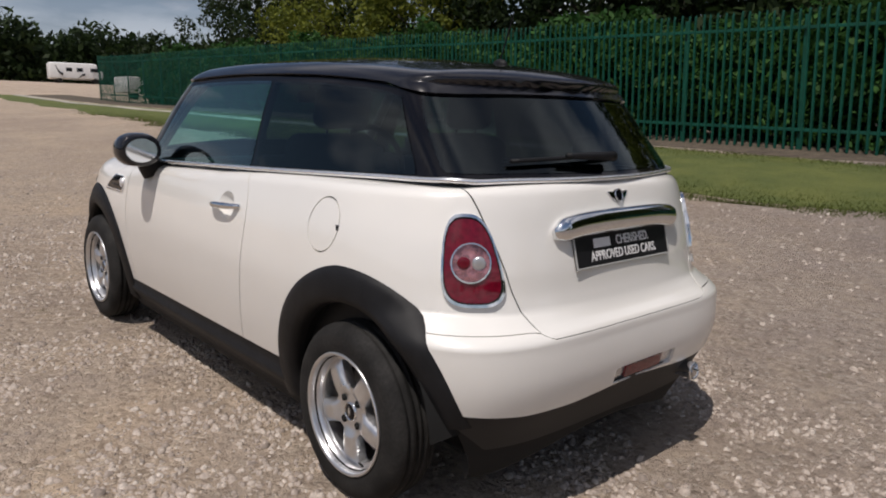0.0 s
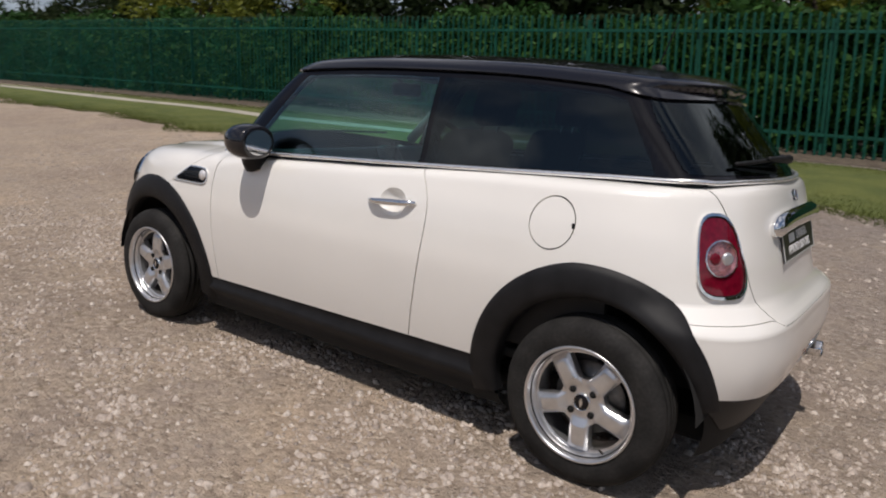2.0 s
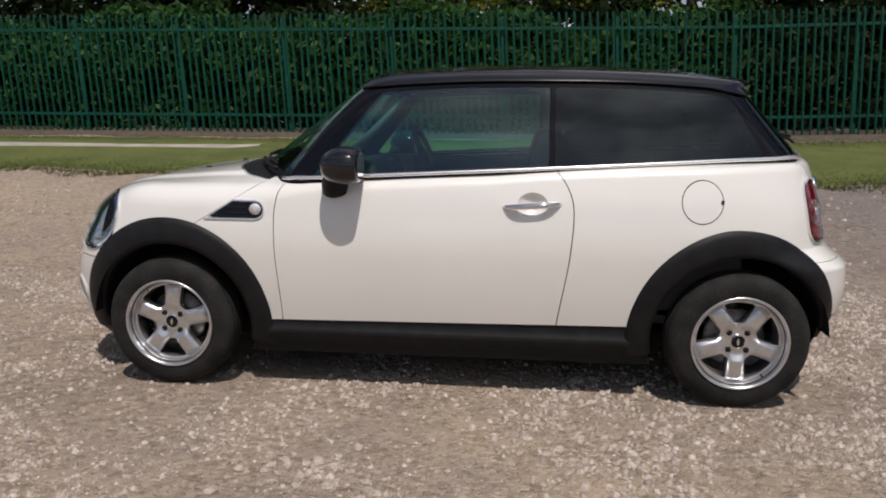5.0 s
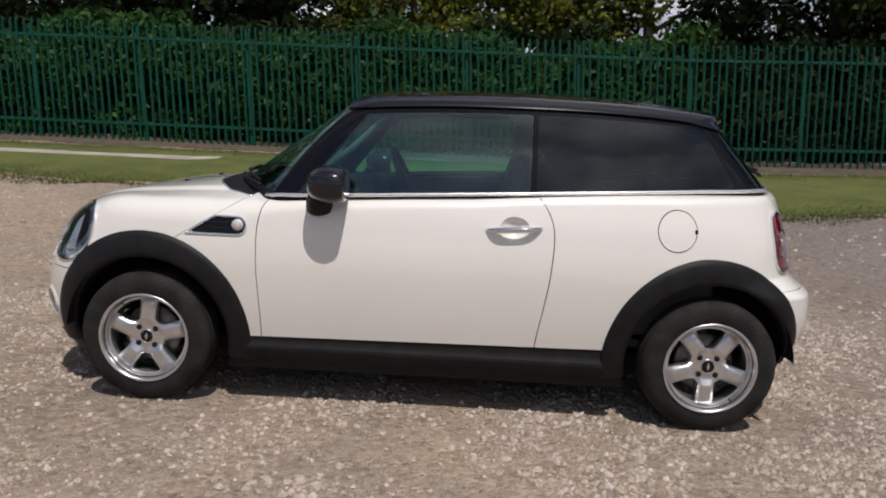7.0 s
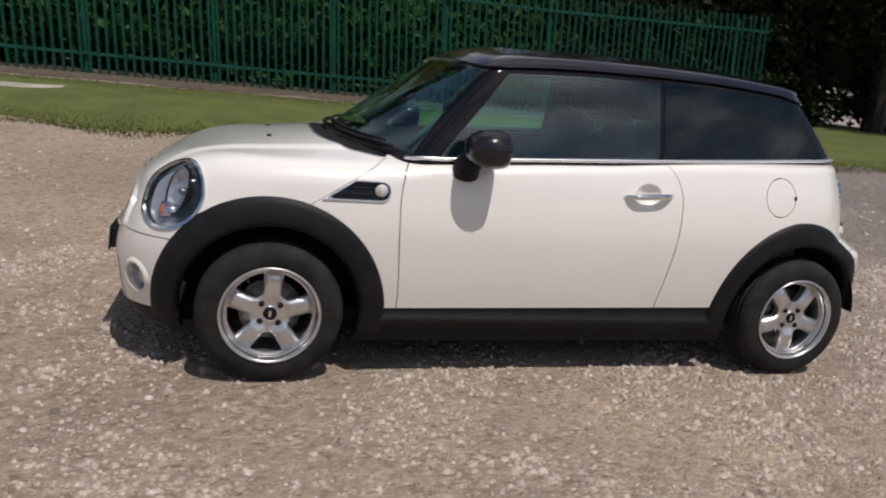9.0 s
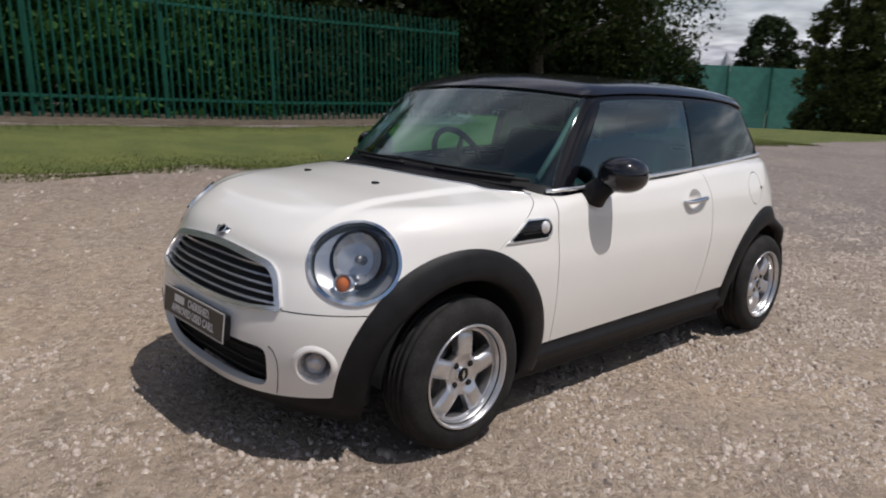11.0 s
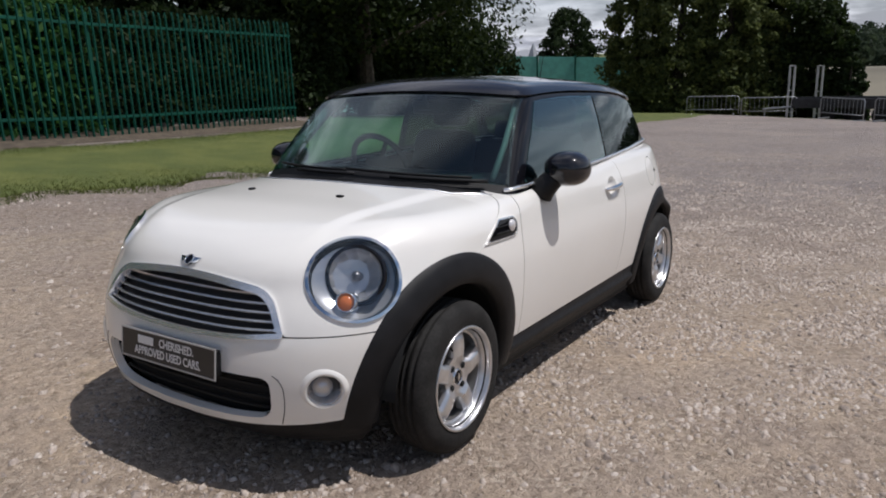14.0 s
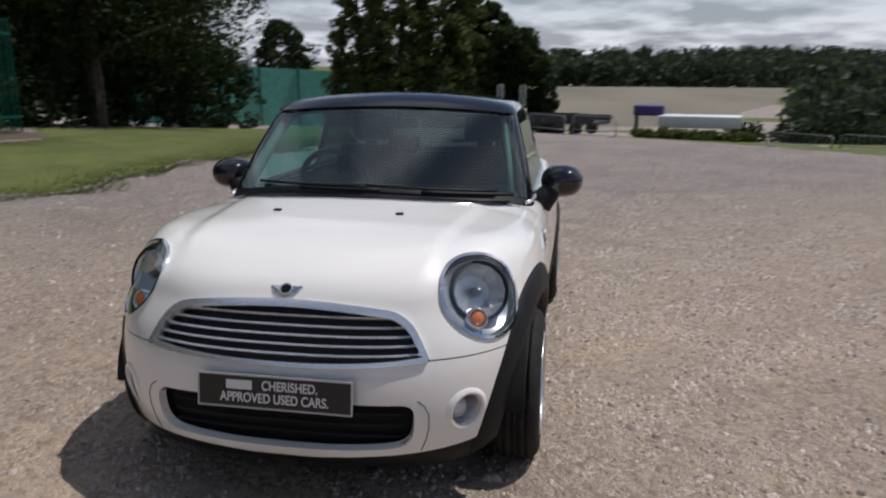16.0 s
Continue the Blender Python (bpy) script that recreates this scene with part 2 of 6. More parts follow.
def add(name, verts, faces, material, parent=None, label="", smooth=True, normals=None):
    ob = new(name, mesh(name, verts, faces, material, smooth, normals))
    if parent:
        ob.parent = parent
    if label:
        ob["label"] = label
    return ob


def part(name, bm, material, parent=None, label="", smooth=False):
    me = bpy.data.meshes.new(name)
    bm.normal_update()
    bm.to_mesh(me)
    bm.free()
    me.materials.append(material)
    if smooth:
        me.polygons.foreach_set("use_smooth", np.ones(len(me.polygons), bool))
        me.set_sharp_from_angle(angle=radians(38))
    ob = new(name, me)
    if parent:
        ob.parent = parent
    if label:
        ob["label"] = label
    return ob


def box(bm, c, s, bevel=0.0, m=None, seg=2):
    """A box of centre c and full size s, with bevelled edges, turned by m."""
    r = bmesh.ops.create_cube(bm, size=1.0)
    bmesh.ops.scale(bm, vec=s, verts=r["verts"])
    vs = r["verts"]
    if bevel:
        es = list({e for v in vs for e in v.link_edges})
        out = bmesh.ops.bevel(bm, geom=es, offset=bevel, segments=seg, affect="EDGES", profile=0.5)
        vs = list({v for f in out["faces"] for v in f.verts} | {v for v in vs if v.is_valid})
    bmesh.ops.transform(bm, matrix=Matrix.Translation(c) @ (m or Matrix()), verts=vs)
    return vs


def rod(bm, a, b, r0, r1=None, n=8, caps=True):
    a, b = Vector(a), Vector(b)
    r = bmesh.ops.create_cone(bm, cap_ends=caps, segments=n, radius1=r0, radius2=r0 if r1 is None else r1, depth=(b - a).length)
    m = Matrix.Translation((a + b) / 2) @ (b - a).to_track_quat("Z", "Y").to_matrix().to_4x4()
    bmesh.ops.transform(bm, matrix=m, verts=r["verts"])
    return r["verts"]


def tube(points, radius, n=8, closed=False):
    """Vertices and faces of a round tube along points."""
    P = [Vector(p) for p in points]
    V, Fc = [], []
    k = len(P)
    up = Vector((0.13, 0.21, 0.97))
    for i, p in enumerate(P):
        q0 = P[i - 1] if (i or closed) else p
        q1 = P[(i + 1) % k] if (i < k - 1 or closed) else p
        d = (q1 - q0).normalized()
        s = d.cross(up).normalized()
        u = s.cross(d)
        rr = radius[i] if isinstance(radius, (list, tuple)) else radius
        V += [p + (s * math.cos(a) + u * math.sin(a)) * rr for a in (2 * math.pi * j / n for j in range(n))]
    for i in range(k if closed else k - 1):
        for j in range(n):
            a, b = i * n + j, i * n + (j + 1) % n
            c, d = ((i + 1) % k) * n + (j + 1) % n, ((i + 1) % k) * n + j
            Fc.append((a, b, c, d))
    if not closed:
        Fc += [tuple(range(n))[::-1], tuple((k - 1) * n + j for j in range(n))]
    return V, Fc


def lathe(profile, n=48, axis="y"):
    """Profile of (radius, along); turned about the y axis."""
    V, Fc = [], []
    k = len(profile)
    for i in range(n):
        a = 2 * math.pi * i / n
        V += [(r * math.cos(a), h, r * math.sin(a)) for r, h in profile]
    for i in range(n):
        for j in range(k - 1):
            a, b = i * k + j, i * k + j + 1
            c, d = ((i + 1) % n) * k + j + 1, ((i + 1) % n) * k + j
            Fc.append((a, b, c, d))
    return V, Fc


def spline(*pts):
    """A smooth curve through (x, y) pairs, as a function on arrays."""
    xs, ys = np.array(pts, float).T
    h, d = np.diff(xs), np.diff(ys) / np.diff(xs)
    m = np.concatenate([[d[0]], (d[:-1] * h[1:] + d[1:] * h[:-1]) / (h[:-1] + h[1:]), [d[-1]]])
    for i in range(1, len(xs) - 1):
        if d[i - 1] * d[i] <= 0:
            m[i] = 0.0
    fx = np.linspace(xs[0], xs[-1], 600)
    i = np.clip(np.searchsorted(xs, fx, side="right") - 1, 0, len(h) - 1)
    t = (fx - xs[i]) / h[i]
    fy = (2 * t**3 - 3 * t**2 + 1) * ys[i] + (t**3 - 2 * t**2 + t) * h[i] * m[i] + (-2 * t**3 + 3 * t**2) * ys[i + 1] + (t**3 - t**2) * h[i] * m[i + 1]
    return lambda q: np.interp(q, fx, fy)


def smax(a, b, k):
    h = np.maximum(k - np.abs(a - b), 0) / k
    return np.maximum(a, b) + h * h * k * 0.25


def clip(V, T, g):
    """The part of the triangle mesh V, T on which g >= 0."""
    inside = g >= 0
    cnt = inside[T].sum(1)
    keep = [T[cnt == 3]]
    nv, extra, cache = len(V), [], {}

    def cut(a, b):
        key = (a, b) if a < b else (b, a)
        if key not in cache:
            t = g[a] / (g[a] - g[b])
            cache[key] = nv + len(extra)
            extra.append(V[a] + (V[b] - V[a]) * t)
        return cache[key]

    tris = []
    for tri in T[(cnt == 1) | (cnt == 2)]:
        poly = []
        for i in range(3):
            a, b = int(tri[i]), int(tri[(i + 1) % 3])
            if inside[a]:
                poly.append(a)
            if inside[a] != inside[b]:
                poly.append(cut(a, b))
        for i in range(1, len(poly) - 1):
            tris.append((poly[0], poly[i], poly[i + 1]))
    if tris:
        keep.append(np.array(tris, int))
    T2 = np.concatenate(keep) if keep else np.zeros((0, 3), int)
    V2 = np.concatenate([V, np.array(extra)]) if extra else V
    used = np.unique(T2)
    remap = np.full(len(V2), -1)
    remap[used] = np.arange(len(used))
    return V2[used], remap[T2]


def big_mesh(name, V, Q, material, smooth=False):
    """A mesh from arrays: V (n, 3), Q (m, k) with k corners a face."""
    V, Q = np.asarray(V, np.float32), np.asarray(Q, np.int32)
    me = bpy.data.meshes.new(name)
    me.vertices.add(len(V))
    me.vertices.foreach_set("co", V.ravel())
    k = Q.shape[1]
    me.loops.add(Q.size)
    me.loops.foreach_set("vertex_index", Q.ravel())
    me.polygons.add(len(Q))
    me.polygons.foreach_set("loop_start", np.arange(len(Q), dtype=np.int32) * k)
    me.update(calc_edges=True)
    me.validate()
    me.materials.append(material)
    if smooth:
        me.polygons.foreach_set("use_smooth", np.ones(len(me.polygons), bool))
    return me


# ---- the site: lot, verge, fence, planting ----
def rise(x, y):
    """Height of the ground over the plane on which the car stands, in the tilted frame."""
    x, y = np.asarray(x, float), np.asarray(y, float)
    q = np.clip(y - 0.3, 0, 40)
    z = 0.076 * (np.sqrt(q * q + 0.5) - 0.707) * np.clip(1 - (y - 11) / 40, 0.3, 1) * np.clip(1 + (x + 12) / 40, 0.45, 1) * np.clip(1 - (x - 10) / 16, 0, 1)
    over = np.clip(x - 17 - 0.9 * np.clip(y + 9, 0, 16), 0, 400)
    z = z - 0.038 * np.clip(over, 0, 100)
    def ease(t):
        t = np.clip(t, 0, 1)
        return t * t * (3 - 2 * t)

    z = z + 0.024 * np.clip(x - 4, 0, 25) + 0.015 * np.clip(-x - 10, 0, 110)
    z = z + 13 * ease((x - 120) / 130) + 22 * ease((x - 250) / 260)
    left = np.clip((-x - 120) / 200, 0, 1)
    z = z - left * 6
    return z


def W(x, y, dz=0.0):
    """World place of a point on the ground at (x, y) of the tilted frame, dz above it."""
    p = TILT @ Vector((x, y, float(rise(x, y))))
    return Vector((p.x, p.y, p.z + dz))


TM = np.array(TILT.to_3x3())


def to_world(P):
    return np.asarray(P) @ TM.T


def graded(lo, hi, step, grow=1.16, reach=1500.0):
    mid = list(np.arange(lo, hi + 1e-6, step))
    a, s = hi, step
    while a < reach:
        s *= grow
        a += s
        mid.append(a)
    a, s = lo, step
    while a > -reach:
        s *= grow
        a -= s
        mid.insert(0, a)
    return np.array(mid)


def sheet(xs, ys, dz):
    X, Y = np.meshgrid(xs, ys)
    Z = rise(X, Y) + dz(X, Y)
    V = to_world(np.stack([X, Y, Z], -1).reshape(-1, 3))
    nx, ny = len(xs), len(ys)
    i = np.arange(nx * ny).reshape(ny, nx)
    return V, np.stack([i[:-1, :-1], i[:-1, 1:], i[1:, 1:], i[1:, :-1]], -1).reshape(-1, 4)


def gravel_material():
    m = bpy.data.materials.new("gravel")
    m.use_nodes = True
    nt = m.node_tree
    b = nt.nodes["Principled BSDF"]
    lk = nt.links.new
    b.inputs["Roughness"].default_value = 0.9
    b.inputs["Specular IOR Level"].default_value = 0.25
    tc = nt.nodes.new("ShaderNodeTexCoord")

    def noise_(scale, detail=5.0, rough=0.6):
        n = nt.nodes.new("ShaderNodeTexNoise")
        n.inputs["Scale"].default_value, n.inputs["Detail"].default_value, n.inputs["Roughness"].default_value = scale, detail, rough
        lk(tc.outputs["Object"], n.inputs["Vector"])
        return n

    def ramp(src, *stops):
        r = nt.nodes.new("ShaderNodeValToRGB")
        while len(r.color_ramp.elements) < len(stops):
            r.color_ramp.elements.new(0.5)
        for e, (p, c) in zip(r.color_ramp.elements, stops):
            e.position, e.color = p, (*c, 1)
        lk(src, r.inputs["Fac"])
        return r.outputs["Color"]

    def mix(fac, A, B, mode="MIX"):
        x = nt.nodes.new("ShaderNodeMix")
        x.data_type, x.blend_type = "RGBA", mode
        if fac is None:
            x.inputs["Factor"].default_value = 1.0
        else:
            lk(fac, x.inputs["Factor"])
        lk(A, x.inputs["A"])
        if isinstance(B, tuple):
            x.inputs["B"].default_value = (*B, 1)
        else:
            lk(B, x.inputs["B"])
        return x.outputs["Result"]

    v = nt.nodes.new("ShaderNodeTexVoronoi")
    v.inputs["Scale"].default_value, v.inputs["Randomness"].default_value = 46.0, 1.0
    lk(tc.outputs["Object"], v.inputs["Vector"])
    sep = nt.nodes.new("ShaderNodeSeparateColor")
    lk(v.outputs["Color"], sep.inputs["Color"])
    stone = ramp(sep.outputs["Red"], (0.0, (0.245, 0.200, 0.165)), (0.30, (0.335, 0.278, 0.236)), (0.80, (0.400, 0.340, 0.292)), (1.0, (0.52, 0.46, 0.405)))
    # trodden dust lies between patches of loose stones
    big = noise_(0.45, 6.0)
    hue = noise_(1.7, 5.0, 0.6)
    dust = ramp(hue.outputs["Fac"], (0.34, (0.345, 0.292, 0.262)), (0.50, (0.405, 0.338, 0.286)), (0.66, (0.440, 0.362, 0.288)))
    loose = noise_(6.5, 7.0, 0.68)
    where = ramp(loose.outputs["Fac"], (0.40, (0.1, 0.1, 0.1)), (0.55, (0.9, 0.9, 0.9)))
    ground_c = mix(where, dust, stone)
    sand = ramp(big.outputs["Fac"], (0.36, (0.86, 0.83, 0.81)), (0.54, (1.0, 0.98, 0.95)), (0.68, (1.10, 1.05, 0.98)))
    ground_c = mix(None, ground_c, sand, "MULTIPLY")
    # small damp and mossy spots
    clump = noise_(15.0, 5.0, 0.6)
    ground_c = mix(ramp(clump.outputs["Fac"], (0.60, (0, 0, 0)), (0.68, (0.66, 0.66, 0.66))), ground_c, (0.165, 0.132, 0.092))
    weeds = noise_(5.5, 7.0, 0.7)
    ground_c = mix(ramp(weeds.outputs["Fac"], (0.61, (0, 0, 0)), (0.70, (0.5, 0.5, 0.5))), ground_c, (0.165, 0.140, 0.080))
    # sandier round the car; far ground tinted blue-grey to stand for sky sheen
    sx = nt.nodes.new("ShaderNodeSeparateXYZ")
    lk(tc.outputs["Object"], sx.inputs["Vector"])
    m1, m2, m3 = (nt.nodes.new("ShaderNodeMath") for _ in range(3))
    m1.operation, m1.inputs[1].default_value = "MULTIPLY", 0.6
    lk(sx.outputs["X"], m1.inputs[0])
    m2.operation, m2.inputs[1].default_value = "MULTIPLY_ADD", 0.4
    lk(sx.outputs["Y"], m2.inputs[0])
    lk(m1.outputs["Value"], m2.inputs[2])
    m3.operation, m3.inputs[1].default_value = "MULTIPLY_ADD", 3.0
    lk(big.outputs["Fac"], m3.inputs[0])
    lk(m2.outputs["Value"], m3.inputs[2])
    zr_ = nt.nodes.new("ShaderNodeMapRange")
    zr_.inputs["From Min"].default_value, zr_.inputs["From Max"].default_value = 1.6, 5.5
    lk(m3.outputs["Value"], zr_.inputs["Value"])
    sand_to_sheen = ramp(zr_.outputs["Result"], (0.0, (1.29, 1.255, 1.185)), (1.0, (0.84, 0.88, 0.97)))
    mx5 = nt.nodes.new("ShaderNodeMix")
    mx5.data_type, mx5.blend_type = "RGBA", "MULTIPLY"
    mx5.inputs["Factor"].default_value = 1.0
    lk(ground_c, mx5.inputs["A"])
    lk(sand_to_sheen, mx5.inputs["B"])
    rough_ = noise_(15.0, 9.0, 0.82)
    patch = nt.nodes.new("ShaderNodeMapRange")
    patch.inputs["From Min"].default_value, patch.inputs["From Max"].default_value = 0.32, 0.68
    patch.inputs["To Min"].default_value, patch.inputs["To Max"].default_value = 0.64, 1.30
    lk(rough_.outputs["Fac"], patch.inputs["Value"])
    lk(times(nt, mx5.outputs["Result"], None, patch.outputs["Result"]), b.inputs["Base Color"])
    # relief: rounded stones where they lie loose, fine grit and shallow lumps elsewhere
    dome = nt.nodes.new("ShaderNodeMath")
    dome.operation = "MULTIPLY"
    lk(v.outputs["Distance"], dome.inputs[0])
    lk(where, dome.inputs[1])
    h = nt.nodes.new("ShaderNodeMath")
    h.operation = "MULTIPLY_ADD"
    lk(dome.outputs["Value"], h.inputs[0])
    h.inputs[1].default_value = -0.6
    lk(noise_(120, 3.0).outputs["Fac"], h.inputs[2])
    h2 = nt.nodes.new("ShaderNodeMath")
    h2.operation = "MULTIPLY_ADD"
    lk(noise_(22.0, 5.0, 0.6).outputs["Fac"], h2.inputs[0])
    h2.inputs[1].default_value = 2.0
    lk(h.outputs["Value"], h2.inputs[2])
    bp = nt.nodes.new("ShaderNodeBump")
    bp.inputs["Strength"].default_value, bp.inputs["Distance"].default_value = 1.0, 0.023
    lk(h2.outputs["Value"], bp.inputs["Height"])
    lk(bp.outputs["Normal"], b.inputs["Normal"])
    return m


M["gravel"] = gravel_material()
M["grass"] = mat("grass_ground", (0.108, 0.122, 0.028), 0.95, dark=(0.072, 0.092, 0.020), scale=1.6, fine=0.35, fine_scale=45, bump=0.01, bump_scale=90, mix_at=(0.38, 0.62))
M["blade"] = leaf_mat("grass_blade", (0.066, 0.090, 0.017), (0.122, 0.140, 0.034))
M["field"] = mat("dry_field", (0.155, 0.138, 0.100), 0.95, vary=0.2, scale=0.03)

rng = np.random.default_rng(7)


def bumps(X, Y):
    # the wheels stand in slightly heaped gravel
    heap = sum(0.013 * np.exp(-(((X - cx) / 0.24) ** 2 + ((Y - cy) / 0.20) ** 2)) for cx in (-1.2335, 1.2335) for cy in (-0.73, 0.73))
    near = np.exp(-((X / 22.0) ** 2 + (Y / 14.0) ** 2))
    return near * (0.012 * np.sin(2.1 * X + 1.3 * Y) * np.sin(1.7 * Y - 0.6 * X) + 0.006 * np.sin(5.2 * X - 2.0) * np.sin(4.7 * Y)) * np.clip(np.hypot(X / 2.6, Y / 1.6) - 0.75, 0, 1) + heap


V, Q = sheet(graded(-9, 9, 0.25), graded(-7, 10, 0.25), bumps)
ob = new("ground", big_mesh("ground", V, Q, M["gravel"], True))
tagged(ob, "pale grey-brown loose gravel ground of a car lot", "ground", kind="structure")


def verge_edge(x):
    return 5.45 + 0.16 * np.sin(0.9 * x + 1) + 0.10 * np.sin(2.7 * x) + 0.025 * np.sin(7.1 * x + 2) + 0.02 * np.clip(-x - 8, 0, 60)


def strip(xs, y0, y1, rows, dz, name, material, label, category, smooth=True):
    """A ground-hugging strip between the curves y0 and y1."""
    V, n = [], rows + 1
    for x in xs:
        a, b = float(y0(x)), float(y1(x))
        for j in range(n):
            y = a + (b - a) * j / rows
            V.append((x, y, float(rise(x, y)) + dz * min(1.0, 3.0 * j / rows, 3.0 * (rows - j) / rows) + 0.004 + (-0.02 if j in (0, rows) else 0)))
    V = to_world(V)
    i = np.arange(len(V)).reshape(len(xs), n)
    Q = np.stack([i[:-1, :-1], i[1:, :-1], i[1:, 1:], i[:-1, 1:]], -1).reshape(-1, 4)
    return tagged(new(name, big_mesh(name, V, Q, material, smooth)), label, category, kind="structure")


FENCE_Y = 10.1
xs = np.concatenate([np.arange(-46, -14, 0.8), np.arange(-14, 14, 0.12), np.arange(14, 40, 0.8)])
strip(xs, lambda x: verge_edge(x), lambda x: 9.35 + 0.06 * np.sin(3 * x) - 0.03 * np.clip(-x - 10, 0, 60) + np.clip(x - 8.6, 0, 3) * 1.0, 24, 0.03, "grass_verge", M["grass"], "mown green grass verge beside the gravel", "grass")
strip(xs[xs < 9.4], lambda x: 9.25 - 0.03 * np.clip(-x - 10, 0, 60), lambda x: 11.2 + 0 * x, 6, 0.02, "soil_strip", M["soil"], "bare brown soil strip under the fence", "soil")
strip(np.arange(-46, -3.6, 0.4), lambda x: 7.3 + 0.10 * np.sin(0.8 * x) + 1.2 * np.clip(x + 4.4, 0, 0.8), lambda x: 8.5 + 0.05 * np.sin(1.3 * x), 5, 0.035, "footpath", M["concrete"], "worn pale concrete path along the grass", "path")


def palisade_fence():
    root = new("palisade_fence")
    tagged(root, "dark green steel palisade security fence with pointed pales", "fence")
    # pale: W-section with a pointed three-way top
    w, d, h = 0.024, 0.018, 2.2
    sec = [(-w, 0), (-w * 0.62, 0.002), (-w * 0.42, -d), (w * 0.42, -d), (w * 0.62, 0.002), (w, 0)]
    V = [(x, y, 0) for x, y in sec] + [(x, y, h - 0.09) for x, y in sec] + [(-w * 0.9, 0.012, h), (0, -0.004, h + 0.02), (w * 0.9, 0.012, h)]
    Fc = [(i, i + 1, i + 7, i + 6) for i in range(5)]
    Fc += [(6, 7, 12), (7, 8, 12), (8, 13, 12), (8, 9, 13), (9, 14, 13), (9, 10, 14), (10, 11, 14)]
    me = mesh("pale", V, Fc, M["fence"], False)
    post = bmesh.new()
    box(post, (0, 0.075, 1.13), (0.062, 0.05, 2.28), 0.006)
    pme = bpy.data.meshes.new("post")
    post.to_mesh(pme)
    post.free()
    pme.materials.append(M["fence"])
    pitch, bays = 2.09, list(range(-20, 3))
    x0 = 4.28
    count = 0
    rest = []
    for b in bays:
        xa = x0 + b * pitch
        span = min(pitch, 9.15 - xa)
        p = new("post", pme)
        p.parent, p.matrix_basis = root, Matrix.Translation(W(xa, FENCE_Y, -0.12))
        A, B = W(xa, FENCE_Y), W(xa + span, FENCE_Y)
        for hh in (0.35, 1.95):
            c = (A + B) / 2 + Vector((0, 0.022, hh))
            m = (B - A).to_track_quat("X", "Z").to_matrix().to_4x4()
            bm = bmesh.new()
            box(bm, c, ((B - A).length, 0.045, 0.05), 0.004, m)
            part("rail", bm, M["fence"], root)
        for k in range(round(15 * span / pitch)):
            x = xa + pitch * (k + 0.5) / 15
            m = Matrix.Translation(W(x, FENCE_Y, 0.03 + rng.uniform(-0.012, 0.012))) @ pose(0, 0, 0, 0, rng.uniform(-0.5, 0.5), rng.uniform(-2, 2))
            if -11 < x and count < 300:
                o = new("pale", me)
                o.parent, o.matrix_basis = root, m
                count += 1
            else:
                rest.append(m)
    VV, FF = [], []
    for m in rest:
        k = len(VV)
        VV += [m @ Vector(v) for v in V]
        FF += [tuple(i + k for i in f) for f in Fc]
    o = add("distant_pale", VV, FF, M["fence"], root, "", False)
    tagged(o, kind="stuff")
    return root


palisade_fence()


def leaf_cloud(centres, per, spread, size, seed, squash=0.8):
    """Folded leaf quads scattered round each of the centres."""
    g = np.random.default_rng(seed)
    C = np.repeat(np.asarray(centres, float), per, 0)
    n = len(C)
    d = g.normal(size=(n, 3))
    d /= np.linalg.norm(d, axis=1)[:, None]
    sp = np.repeat(np.broadcast_to(spread, (len(centres),)), per)
    P = C + d * (sp * g.uniform(0.35, 1, n) ** 0.5)[:, None] * (1, 1, squash)
    a = g.normal(size=(n, 3))
    a /= np.linalg.norm(a, axis=1)[:, None]
    nrm = d + 0.8 * g.normal(size=(n, 3)) + (0, 0, 0.4)
    b = np.cross(nrm, a)
    b /= np.linalg.norm(b, axis=1)[:, None] + 1e-9
    s = (size * g.uniform(0.6, 1.35, n))[:, None]
    V = np.stack([P - a * s, P + b * s * 0.5, P + a * s, P - b * s * 0.5], 1).reshape(-1, 3)
    return V, np.arange(4 * n).reshape(n, 4)


def crown_centres(n, radius, height, seed, lean=0.0, shell=0.55):
    """Clump centres of a lumpy crown: radius across, height tall, base at 0."""
    g = np.random.default_rng(seed)
    th, u = g.uniform(0, 2 * math.pi, n), g.uniform(0.02, 1, n)
    prof = np.sin(math.pi * np.clip(u, 0, 1) ** 0.8) ** 0.6
    lump = 1 + 0.28 * np.sin(3 * th + 5 * u + seed) + 0.18 * np.sin(7 * th - 9 * u + 2 * seed)
    r = radius * prof * lump * g.uniform(shell, 1, n) ** 0.6
    return np.stack([r * np.cos(th) + lean * u * height, r * np.sin(th), u * height], 1)


